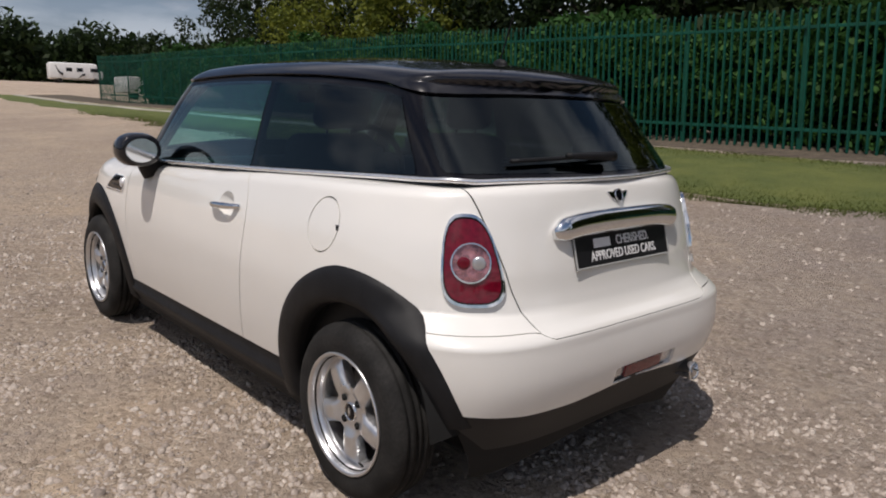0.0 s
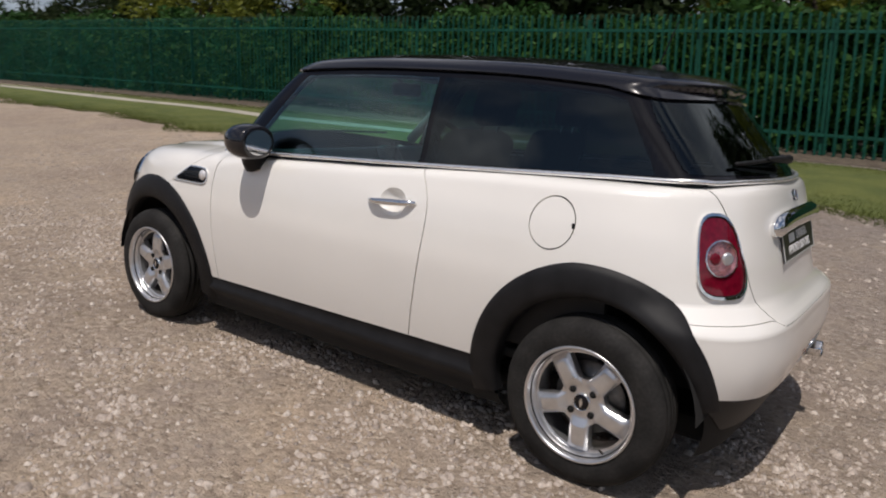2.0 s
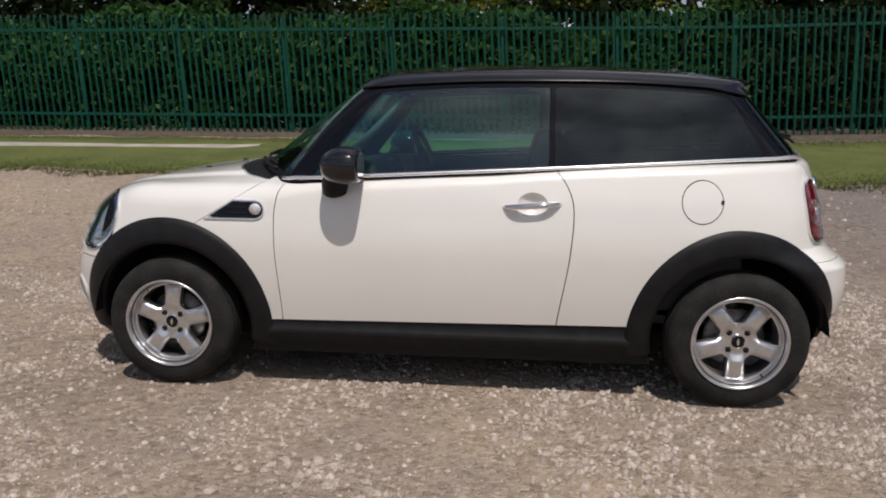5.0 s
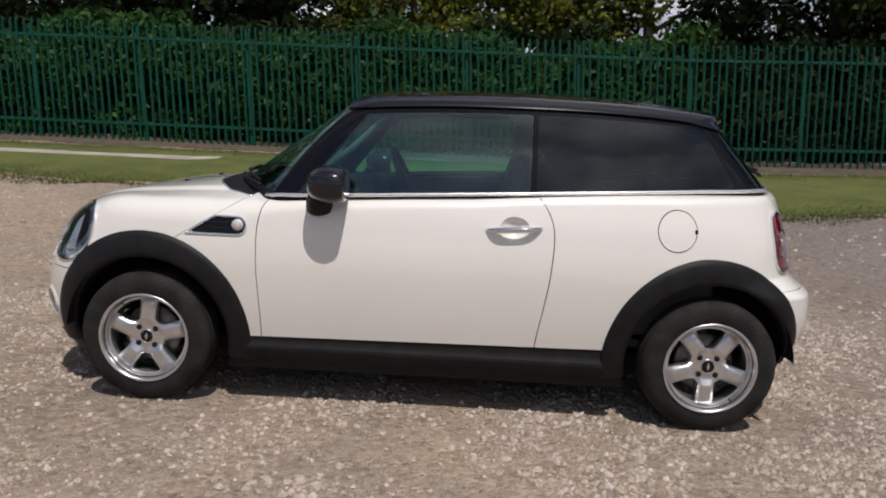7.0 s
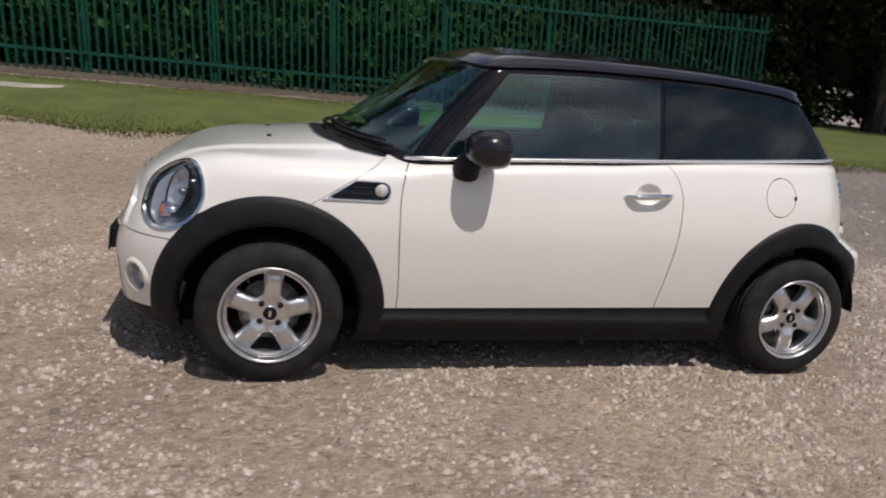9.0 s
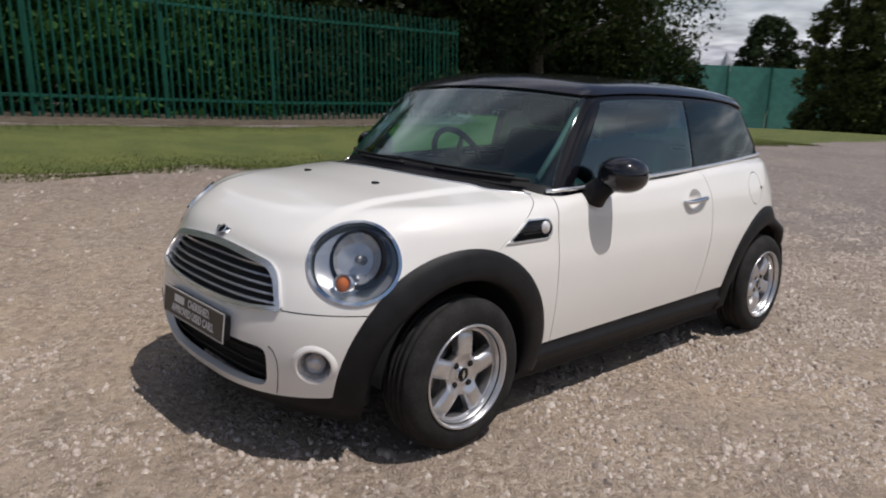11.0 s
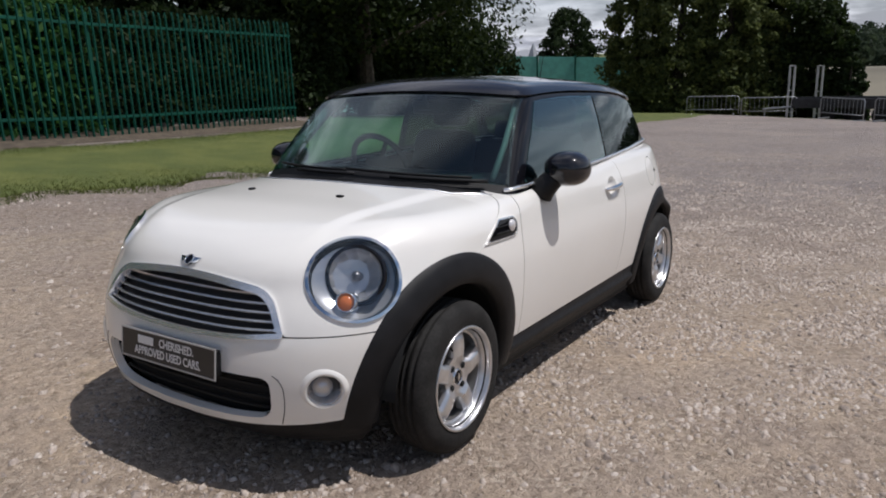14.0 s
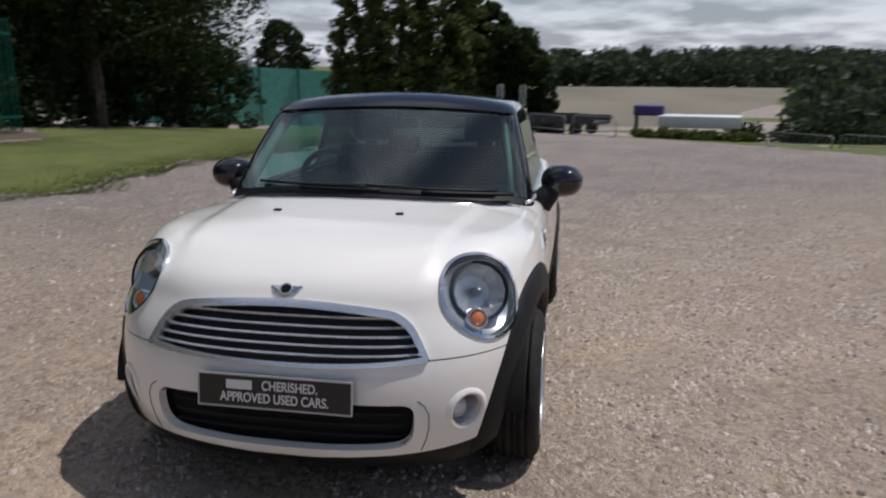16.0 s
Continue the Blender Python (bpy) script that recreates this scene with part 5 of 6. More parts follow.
# badges: a disc between two plain wings
def badge(o, n):
    b = group_part("badge", "small chrome winged badge, left blank")
    b.matrix_basis = plate_pose(o, n)
    bm = bmesh.new()
    bmesh.ops.create_cone(bm, cap_ends=True, segments=28, radius1=0.021, radius2=0.018, depth=0.008)
    part("disc", bm, M["black_gloss"], b)
    for sgn in (-1, 1):
        V = [(sgn * 0.016, 0.012, 0.004), (sgn * 0.055, 0.014, 0.001), (sgn * 0.046, 0.003, 0.001), (sgn * 0.034, -0.009, 0.001), (sgn * 0.016, -0.011, 0.004)]
        V += [(x, y, z - 0.005) for x, y, z in V]
        Fc = [(0, 1, 2, 3, 4), (9, 8, 7, 6, 5)] + [(i, (i + 1) % 5 + 0, (i + 1) % 5 + 5, i + 5) for i in range(5)]
        add("wing", V, Fc, M["chrome"], b, "", False)
    Vd, Fd = tube([(0.0195 * math.cos(a), 0.0195 * math.sin(a), 0.004) for a in np.linspace(0, 2 * math.pi, 28, endpoint=False)], 0.0028, 6, True)
    add("ring", Vd, Fd, M["chrome"], b)


p = at_front(0.0, 0.764)
badge(Vector((p[0] - 0.004, 0, 0.767)), (-0.72, 0, 0.7))
p = at_rear(0.0, 1.0)
badge(Vector((p[0] + 0.004, 0, 1.0)), (1, 0, 0.33))

# rear lamps
rear_all = keep((BV, BT), lambda x, y, z: x - 1.2)
for s in (-1, 1):
    L = group_part("rear_lamp", "red rear lamp with clear round centre and chrome edge")
    region = keep(rear_all, lambda x, y, z: s * y - 0.2, lambda x, y, z: -tail_r(x, y, z))
    skin("rear_lamp_rim", keep(region, lambda x, y, z: tail_r(x, y, z) + 0.068), body_f, M["chrome"], L, "chrome edge", inset=-0.011, thick=0.03)
    skin("rear_lamp_seal", keep(region, lambda x, y, z: tail_r(x, y, z) + 0.105, lambda x, y, z: -0.064 - tail_r(x, y, z)), body_f, M["gap"], L, inset=-0.004)
    c = np.array((TAIL_C.x, s * TAIL_C.y, TAIL_C.z)) + np.array((TAIL_U.x, s * TAIL_U.y, TAIL_U.z)) * -0.006

    def disc_r(x, y, z):
        d = np.stack([x, y, z], -1) - c
        nn = np.array((TAIL_N.x, s * TAIL_N.y, TAIL_N.z))
        d = d - np.outer(d @ nn, nn)
        return np.linalg.norm(d, axis=1)

    skin("red_lens", keep(region, lambda x, y, z: -0.10 - tail_r(x, y, z), lambda x, y, z: disc_r(x, y, z) - 0.056), body_f, M["red"], L, "dark red lens", inset=-0.006, thick=0.01)
    skin("clear_lens", keep(region, lambda x, y, z: 0.056 - disc_r(x, y, z), lambda x, y, z: -0.10 - tail_r(x, y, z)), body_f, M["pink_lens"], L, "clear round lens", inset=-0.004, thick=0.01)
    nn = Vector((TAIL_N.x, s * TAIL_N.y, TAIL_N.z))
    vv = Vector((TAIL_V.x, s * TAIL_V.y, TAIL_V.z))
    q = nn.to_track_quat("-Y", "Z").to_matrix().to_4x4()
    hit = Vector(cast(body_f, (np.array(c) - np.array(nn) * 0.3)[None], np.array(nn)[None], 0.7)[0])
    for off, rad, mt, nm in ((0.020, 0.020, "red", "stop_lamp"), (-0.024, 0.022, "reflector", "reversing_lamp")):
        Vd, Fd = lathe([(0.0, -0.0075), (rad * 0.6, -0.0085), (rad * 0.92, -0.0065), (rad, 0.006)], 24)
        m = Matrix.Translation(hit + vv * off) @ q
        add(nm, [m @ Vector(v) for v in Vd], Fd, M[mt], L)
    skin("lens_ring", keep(region, lambda x, y, z: 0.0585 - disc_r(x, y, z), lambda x, y, z: disc_r(x, y, z) - 0.0545, lambda x, y, z: -0.10 - tail_r(x, y, z)), body_f, M["chrome"], L, inset=-0.012, thick=0.010)

# rear fog lamp in the bumper
rf = group_part("rear_fog_lamp", "slim red fog lamp set into the rear bumper")
slot = keep(rear_all, lambda x, y, z: 0.178 - np.abs(y - 0.055), lambda x, y, z: 0.030 - np.abs(z - 0.432))
skin("fog_housing", slot, body_f, M["reflector"], rf, inset=0.010)
skin("fog_red", keep(slot, lambda x, y, z: 0.105 - np.abs(y - 0.045), lambda x, y, z: 0.022 - np.abs(z - 0.432)), body_f, M["red"], rf, inset=0.003, thick=0.01)

# bright handle over the rear plate
pts = []
for y in np.linspace(-0.335, 0.335, 40):
    z = 0.931 - 0.10 * abs(y / 0.335) ** 4 * 0.25
    p = at_rear(y, z)
    pts.append((p[0] + 0.012, y, z))
V, Fc = tube(pts, [0.012 + 0.016 * min(1, (1 - abs(y / 0.335)) * 9) for y in np.linspace(-0.335, 0.335, 40)], 12)
V = [Vector((v[0], v[1], pts[i // 12][2] - 0.006 + (v[2] - pts[i // 12][2]) * 1.45)) for i, v in enumerate(V)]
add("tailgate_handle", V, Fc, M["chrome"], car, "broad chrome tailgate handle")

# exhaust
V, Fc = lathe([(0.028, 0.10), (0.030, -0.03), (0.033, -0.036), (0.034, -0.030), (0.034, 0.10)], 24)
m = pose(1.735, 0.385, 0.335, 0, 0, 90)
add("exhaust_pipe", [m @ Vector(v) for v in V], Fc, M["chrome"], car, "chrome exhaust tip")


# mirrors
def door_mirror(s):
    r = group_part("door_mirror", "gloss black door mirror on a stalk")
    V, Fc = [], []
    nu, nv = 28, 18
    for i in range(nv + 1):
        f = -math.pi / 2 + math.pi * i / nv
        for j in range(nu):
            a = 2 * math.pi * j / nu
            cy, cz = math.copysign(abs(math.cos(a)) ** 0.85, math.cos(a)), math.copysign(abs(math.sin(a)) ** 0.9, math.sin(a))
            x, y, z = math.sin(f) * 0.106, math.cos(f) ** 0.72 * cy * 0.101, math.cos(f) ** 0.72 * cz * 0.078
            if x > 0.058:
                x = 0.058 + (x - 0.058) * 0.06
            V.append((-0.405 + x, s * (0.852 + y), 1.018 + z))
    for i in range(nv):
        for j in range(nu):
            Fc.append((i * nu + j, i * nu + (j + 1) % nu, (i + 1) * nu + (j + 1) % nu, (i + 1) * nu + j))
    if s > 0:
        Fc = [f[::-1] for f in Fc]
    add("mirror_housing", V, Fc, M["black_paint"], r)
    Vg, Fg = [], []
    for j in range(28):
        a = 2 * math.pi * j / 28
        Vg.append((-0.3435, s * (0.852 + 0.070 * math.cos(a)), 1.018 + 0.054 * math.sin(a)))
    add("mirror_glass", Vg, [tuple(range(28)) if s > 0 else tuple(range(28))[::-1]], M["chrome"], r, "", False)
    V, Fc = tube([(-0.475, s * 0.752, 0.905), (-0.475, s * 0.770, 0.935), (-0.465, s * 0.793, 0.962), (-0.435, s * 0.816, 0.990)], [0.058, 0.056, 0.050, 0.046], 16)
    add("mirror_stalk", V, Fc, M["plastic"], r)


door_mirror(-1)
door_mirror(1)

# door handles with their cups
for s in (-1, 1):
    h = group_part("door_handle", "chrome bar door handle")
    V, T = keep(base, lambda x, y, z: s * y - 0.3, lambda x, y, z: 0.0 - cup_r(x, z))
    rr = np.clip(cup_r(V[:, 0], V[:, 2]) + 1, 0, 1)
    V2 = V.copy()
    V2[:, 1] -= s * 0.032 * (1 - rr**2)
    add("handle_cup", V2, T, M["paint"], h)
    pts = []
    for u in np.linspace(-1, 1, 25):
        x = 0.363 + 0.116 * u
        z = 0.857 + 0.008 * u
        y = float(side_y(np.array([x]), np.array([z]), s)[0]) + s * (0.030 * (1 - u**4) - 0.002)
        pts.append((x, y, z))
    V, Fc = tube(pts, [0.0135 - 0.005 * abs(u) ** 3 for u in np.linspace(-1, 1, 25)], 10)
    add("handle_bar", V, Fc, M["chrome"], h)


# finger notch of the fuel flap
bm = bmesh.new()
box(bm, (1.131, float(side_y(np.array([1.131]), np.array([0.881]))[0]) - 0.001, 0.881), (0.012, 0.006, 0.018), 0.002)
part("flap_notch", bm, M["plastic"], car)


# side vents with the repeater lamp
def vent(x, z):
    """> 0 inside the slanted vent outline."""
    tip = ((x + 0.776) - 1.62 * (z - 0.95)) * 0.6 - 0.003
    d = np.where(x > -0.822, np.hypot(x + 0.822, z - 0.815), np.abs(z - 0.815))
    return np.minimum(tip, 0.041 + 0.0 * x - d)


for s in (-1, 1):
    v = group_part("side_vent", "black side vent with clear repeater lamp")
    wing_all = keep((BV, BT), lambda x, y, z: s * y - 0.3, lambda x, y, z: 0.3 - np.abs(x + 0.9))
    skin("vent_frame", keep(wing_all, lambda x, y, z: vent(x, z), lambda x, y, z: 0.006 - vent(x, z)), body_f, M["satin"], v, inset=-0.006, thick=0.01)
    skin("vent_panel", keep(wing_all, lambda x, y, z: vent(x, z) - 0.005), body_f, M["black_gloss"], v, inset=-0.003)
    for z in (0.803, 0.827):
        xs_ = np.linspace(-0.955, -0.856, 5)
        V, Fc = tube([(x, float(side_y(np.array([x]), np.array([z]), s)[0]) + s * 0.004, z) for x in xs_], 0.003, 6)
        add("vent_bar", V, Fc, M["plastic"], v)
    y = float(side_y(np.array([-0.822]), np.array([0.818]), s)[0])
    Vd, Fd = lathe([(0.0, -0.010), (0.016, -0.008), (0.026, -0.002), (0.027, 0.01)], 24)
    m = pose(-0.822, y + s * 0.003, 0.818, 0, 0, 0 if s < 0 else 180)
    add("repeater_lamp", [m @ Vector(q) for q in Vd], Fd, M["white_lens"], v, "clear repeater lens")

# washer jets
for s in (-1, 1):
    p = at_top(-1.252, s * 0.25)
    bm = bmesh.new()
    box(bm, (p[0], p[1], p[2] + 0.003), (0.022, 0.030, 0.010), 0.004)
    part("washer_jet", bm, M["plastic"], car, smooth=True)


# wipers
def on_screen(y, z):
    return cast(cabin_f, np.array([[0.1, y, z]]), np.array([[-1.0, 0, 0]]))[0]


def front_wiper(y0, y1, z0, z1):
    w = group_part("windscreen_wiper", "black windscreen wiper")
    pts = [on_screen(y0 + (y1 - y0) * t, z0 + (z1 - z0) * t) + np.array((-0.016, 0, 0.010)) for t in np.linspace(0, 1, 12)]
    V, Fc = tube(pts, 0.0065, 6)
    add("wiper_blade", V, Fc, M["plastic"], w)
    pts = [on_screen(y0 + (y1 - y0) * t, z0 + (z1 - z0) * t - 0.014) + np.array((-0.028, 0, 0.012)) for t in np.linspace(-0.12, 0.55, 8)]
    V, Fc = tube(pts, 0.009, 6)
    add("wiper_arm", V, Fc, M["plastic"], w)


front_wiper(-0.03, 0.52, 1.012, 1.012)
front_wiper(-0.58, -0.02, 0.990, 1.018)


def on_back(y, z):
    return cast(cabin_f, np.array([[0.4, y, z]]), np.array([[1.0, 0, 0]]))[0]


w = group_part("rear_wiper", "black rear wiper")
pts = [on_back(y, z) + np.array((0.014, 0, 0.014)) for y, z in zip(np.linspace(-0.40, 0.06, 12), np.linspace(1.098, 1.118, 12))]
V, Fc = tube(pts, 0.007, 6)
add("wiper_blade", V, Fc, M["plastic"], w)
pts = [on_back(y, z) + np.array((0.026, 0, 0.024)) for y, z in zip(np.linspace(-0.20, 0.02, 8), np.linspace(1.105, 1.10, 8))]
V, Fc = tube(pts, [0.008 + 0.010 * t for t in np.linspace(0, 1, 8)], 8)
add("wiper_arm", V, Fc, M["plastic"], w)

# aerial
a = group_part("aerial", "thin black roof aerial")
zr = float(ROOF(1.05)) + 0.006
bm = bmesh.new()
bmesh.ops.create_uvsphere(bm, u_segments=16, v_segments=10, radius=1.0)
bmesh.ops.transform(bm, matrix=Matrix.Translation((1.06, 0, zr)) @ Matrix.Diagonal((0.036, 0.018, 0.022, 1)), verts=bm.verts)
part("aerial_base", bm, M["plastic"], a, smooth=True)
bm = bmesh.new()
rod(bm, (1.06, 0, zr + 0.015), (1.12, 0, zr + 0.19), 0.0035, 0.002, 8)
part("aerial_rod", bm, M["plastic"], a)

# ---- cabin inside ----
bm = bmesh.new()
box(bm, (0.25, 0, 0.36), (2.1, 1.40, 0.04), 0.01)
part("cabin_floor", bm, M["cabin"], car)
for s in (-1, 1):
    bm = bmesh.new()
    box(bm, (0.30, s * 0.695, 0.68), (1.9, 0.04, 0.56), 0.02)
    part("door_card", bm, M["cabin"], car)
bm = bmesh.new()
box(bm, (-0.58, 0, 0.86), (0.52, 1.30, 0.20), 0.07, pose(0, 0, 0, 0, -6, 0), 4)
box(bm, (-0.40, 0, 0.66), (0.25, 1.30, 0.30), 0.05)
part("dashboard", bm, M["cabin"], car, smooth=True)
bm = bmesh.new()
bmesh.ops.create_cone(bm, cap_ends=True, segments=32, radius1=0.10, radius2=0.095, depth=0.05)
bmesh.ops.transform(bm, matrix=pose(-0.335, 0, 0.90, 0, 80, 0), verts=bm.verts)
part("speedometer", bm, M["black_gloss"], car)
sw = group_part("steering_wheel", "black steering wheel")
sw.matrix_basis = pose(-0.21, 0.355, 0.965, 0, 66, 0)
V, Fc = tube([(0.183 * math.cos(t), 0.183 * math.sin(t), 0) for t in np.linspace(0, 2 * math.pi, 40, endpoint=False)], 0.0165, 10, True)
add("wheel_rim", V, Fc, M["cabin"], sw)
bm = bmesh.new()
box(bm, (0, 0, -0.015), (0.13, 0.15, 0.05), 0.02, None, 3)
for ang in (90, 210, 330):
    c, s_ = math.cos(radians(ang)), math.sin(radians(ang))
    rod(bm, (0.05 * c, 0.05 * s_, -0.01), (0.175 * c, 0.175 * s_, 0), 0.016, 0.012, 8)
part("wheel_boss", bm, M["cabin"], sw, smooth=True)
bm = bmesh.new()
box(bm, (-0.235, 0, 1.285), (0.03, 0.22, 0.065), 0.02, None, 3)
rod(bm, (-0.25, 0, 1.29), (-0.33, 0, 1.38), 0.010, 0.014, 8)
part("cabin_mirror", bm, M["cabin"], car, smooth=True)


def seat(x, y, w=0.48):
    q = group_part("seat", "black cloth car seat")
    bm = bmesh.new()
    box(bm, (x - 0.10, y, 0.55), (0.52, w, 0.16), 0.06, pose(0, 0, 0, 0, -8, 0), 4)
    part("cushion", bm, M["cloth"], q, smooth=True)
    bm = bmesh.new()
    box(bm, (0, 0, 0.28), (0.14, w * 0.96, 0.60), 0.06, None, 4)
    for v in bm.verts:
        k = (v.co.z + 0.02) / 0.6
        v.co.y *= 1.0 - 0.22 * max(0, k - 0.45)
    bmesh.ops.transform(bm, matrix=pose(x + 0.15, y, 0.58, 0, 17, 0), verts=bm.verts)
    part("backrest", bm, M["cloth"], q, smooth=True)
    bm = bmesh.new()
    box(bm, (x + 0.375, y, 1.245), (0.09, 0.25, 0.17), 0.04, pose(0, 0, 0, 0, 12, 0), 4)
    part("headrest", bm, M["cloth"], q, smooth=True)
    for d in (-0.06, 0.06):
        bm = bmesh.new()
        rod(bm, (x + 0.335, y + d, 1.10), (x + 0.365, y + d, 1.20), 0.006, None, 8)
        part("headrest_post", bm, M["chrome"], q)


seat(0.16, 0.355)
seat(0.16, -0.355)
bm = bmesh.new()
box(bm, (0.98, 0, 0.58), (0.46, 1.14, 0.14), 0.05, None, 4)
box(bm, (1.20, 0, 0.82), (0.13, 1.14, 0.46), 0.05, pose(0, 0, 0, 0, 18, 0), 4)
part("rear_bench", bm, M["cloth"], car, smooth=True)
for y in (-0.33, 0.33):
    bm = bmesh.new()
    box(bm, (1.285, y, 1.11), (0.08, 0.24, 0.13), 0.035, pose(0, 0, 0, 0, 12, 0), 4)
    part("rear_headrest", bm, M["cloth"], car, smooth=True)
lin = keep(shell(cabin_f, -0.05, 0.85, 1.02, 200, 70, radians(10), radians(89.5)), lambda x, y, z: z - roof_rim(x, y) - 0.004)
skin("roof_lining", lin, cabin_f, M["lining"], inset=0.022)
bm = bmesh.new()
box(bm, (1.38, 0, 0.98), (0.22, 0.96, 0.02), 0.005)
part("parcel_shelf", bm, M["cabin"], car)

for s in (-1, 1):
    V, Fc = tube([(-0.70, s * 0.632, 0.985), (-0.55, s * 0.607, 1.12), (-0.40, s * 0.572, 1.26), (-0.30, s * 0.540, 1.34)], [0.030, 0.028, 0.026, 0.026] if s > 0 else 0.014, 8)
    add("pillar_trim", V, Fc, M["trim_grey"], car, "grey inner pillar trim")


# ---- planting and distance ----
# trees behind the fence
for x, y, h, r, leaf, seed, lab in (
    (-1.2, 15.8, 7.0, 2.2, "leaf_yellow", 11, "yellow-green leafy tree behind the fence"),
    (2.9, 15.3, 6.0, 1.8, "leaf_yellow", 12, "yellow-green leafy tree behind the fence"),
    (1.2, 15.6, 6.4, 2.0, "leaf_yellow", 13, "yellow-green leafy tree behind the fence"),
    (-17.6, 15.2, 5.2, 2.6, "leaf_yellow", 14, "yellow-green leafy tree behind the fence"),
    (-24.0, 15.6, 5.4, 2.9, "leaf_yellow", 15, "yellow-green leafy tree behind the fence"),
):
    tree(x, y, h, r, leaf, seed, 0.05, 170, 60, 0.10, lab)
# the shade on these crowns is put into their dark leaf colour
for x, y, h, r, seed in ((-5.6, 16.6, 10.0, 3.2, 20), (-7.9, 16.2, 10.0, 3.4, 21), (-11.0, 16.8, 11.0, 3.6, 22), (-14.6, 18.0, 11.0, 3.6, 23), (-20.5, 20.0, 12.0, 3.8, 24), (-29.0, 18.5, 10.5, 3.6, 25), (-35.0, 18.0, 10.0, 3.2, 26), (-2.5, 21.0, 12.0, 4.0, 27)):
    tree(x, y, h, r, "leaf_dark", seed, 0.04, 210, 80, 0.12, "tall broad-leaved tree with leaves darkened for shade")
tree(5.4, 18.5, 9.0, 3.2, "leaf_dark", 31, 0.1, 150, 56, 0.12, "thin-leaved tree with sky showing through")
# crowns in the darkened green, with shade painted into the leaves
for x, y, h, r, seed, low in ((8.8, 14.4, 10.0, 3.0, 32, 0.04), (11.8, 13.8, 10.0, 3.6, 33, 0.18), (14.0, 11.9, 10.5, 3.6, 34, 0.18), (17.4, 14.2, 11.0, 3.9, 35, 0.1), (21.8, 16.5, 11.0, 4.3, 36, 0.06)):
    tree(x, y, h, r, "leaf_shade_tint", seed, low, 360, 90, 0.095, "large spreading tree beyond the fence's end")
# dark leaves paint the shade under the overhanging crowns
hedge(9.3, 25, 13.2, 2.8, 3.2, "leaf_dark", 41, 900, 30, 0.11, "undergrowth below the trees, leaves darkened as shade")
# tall conifers at the far edge of the lot
for x, y, h, r, seed in ((35.4, 10.7, 10.0, 1.75, 51), (35.0, 8.5, 11.5, 2.1, 52), (35.6, 6.2, 11.0, 2.0, 53), (36.0, 4.9, 9.0, 1.5, 54)):
    tree(x, y, h, r, "leaf_conifer", seed, 0.0, 560, 60, 0.105, "tall dark green conifer", "conifer", True)
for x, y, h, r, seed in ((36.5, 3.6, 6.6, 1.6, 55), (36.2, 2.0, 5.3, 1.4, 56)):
    tree(x, y, h, r, "leaf_shade_tint", seed, 0.0, 190, 60, 0.13, "small leafy tree at the lot's edge")
tree(63.2, 26.8, 10.0, 2.5, "leaf_dark", 58, 0.3, 200, 46, 0.20, "round-headed dark tree in the distance")

xs = np.concatenate([np.arange(17, 40, 1.0), np.arange(40, 140, 4.0), np.arange(140, 700, 15.0)])
strip(xs, lambda x: -260.0, lambda x: min(-8.4 + (x - 17) * 0.95, 8.0) if x < 45 else min(8.0 + (x - 45) * 1.2, 260), 60, 0.0, "meadow", M["grass"], "green meadow falling away beyond the lot", "grass")
strip(np.arange(150, 240, 6.0), lambda x: -0.26 * x - 1.0 + 2.0 * np.sin(0.05 * x), lambda x: 60.0, 20, 0.25, "dry_field", M["field"], "pale dry field across the valley", "field")


def woods(name, spots, height, spread, leaf, seed, per, size, label):
    g = np.random.default_rng(seed)
    P = []
    for x, y in spots:
        w = W(float(x), float(y))
        hh = height * g.uniform(0.6, 1.15)
        for u in (0.2, 0.5, 0.82):
            P.append((w.x + g.normal() * spread * 0.3, w.y + g.normal() * spread * 0.3, w.z + hh * u))
    V, Q = leaf_cloud(P, per, g.uniform(0.6, 1.1, len(P)) * spread, size, seed)
    return tagged(new(name, big_mesh(name, V, Q, M[leaf])), label, "trees", kind="stuff")


g = np.random.default_rng(5)
woods("far_woods", np.stack([g.uniform(252, 420, 520), g.uniform(-190, 70, 520)], 1), 9.0, 4.6, "leaf_far", 61, 44, 1.15, "dark wooded hillside across the valley")
woods("far_woods", np.stack([g.uniform(420, 520, 160), g.uniform(-240, 90, 160)], 1), 10.0, 5.0, "leaf_far", 62, 60, 1.1, "wooded ridge on the skyline")
woods("valley_bushes", [(x, -0.47 * x - 1 - d) for x, d in zip(g.uniform(36, 150, 70), g.uniform(0, 40, 70))], 3.2, 2.2, "leaf_tree", 63, 120, 0.27, "green bushes on the slope below the lot")
woods("valley_woods", [(x, -0.27 * x - 4 - d) for x, d in zip(g.uniform(60, 230, 190), g.uniform(0, 95, 190))], 8.0, 4.2, "leaf_far", 67, 60, 0.75, "dark green woods filling the valley side")
woods("near_bushes", np.stack([g.uniform(27.4, 28.6, 34), g.uniform(-8.6, -3.0, 34)], 1), 0.32, 0.26, "leaf_tree", 68, 60, 0.08, "low weeds along the lot's edge")
woods("near_bushes", np.stack([g.uniform(29, 34, 40), g.uniform(-19, -8.5, 40)], 1), 0.8, 0.6, "leaf_dark", 64, 80, 0.12, "low dark bushes along the lot's edge")
woods("far_woods", np.stack([g.uniform(-165, -126, 230), g.uniform(-60, 75, 230)], 1), 9.5, 4.2, "leaf_dark", 65, 90, 0.74, "dark wood at the top of the lot")
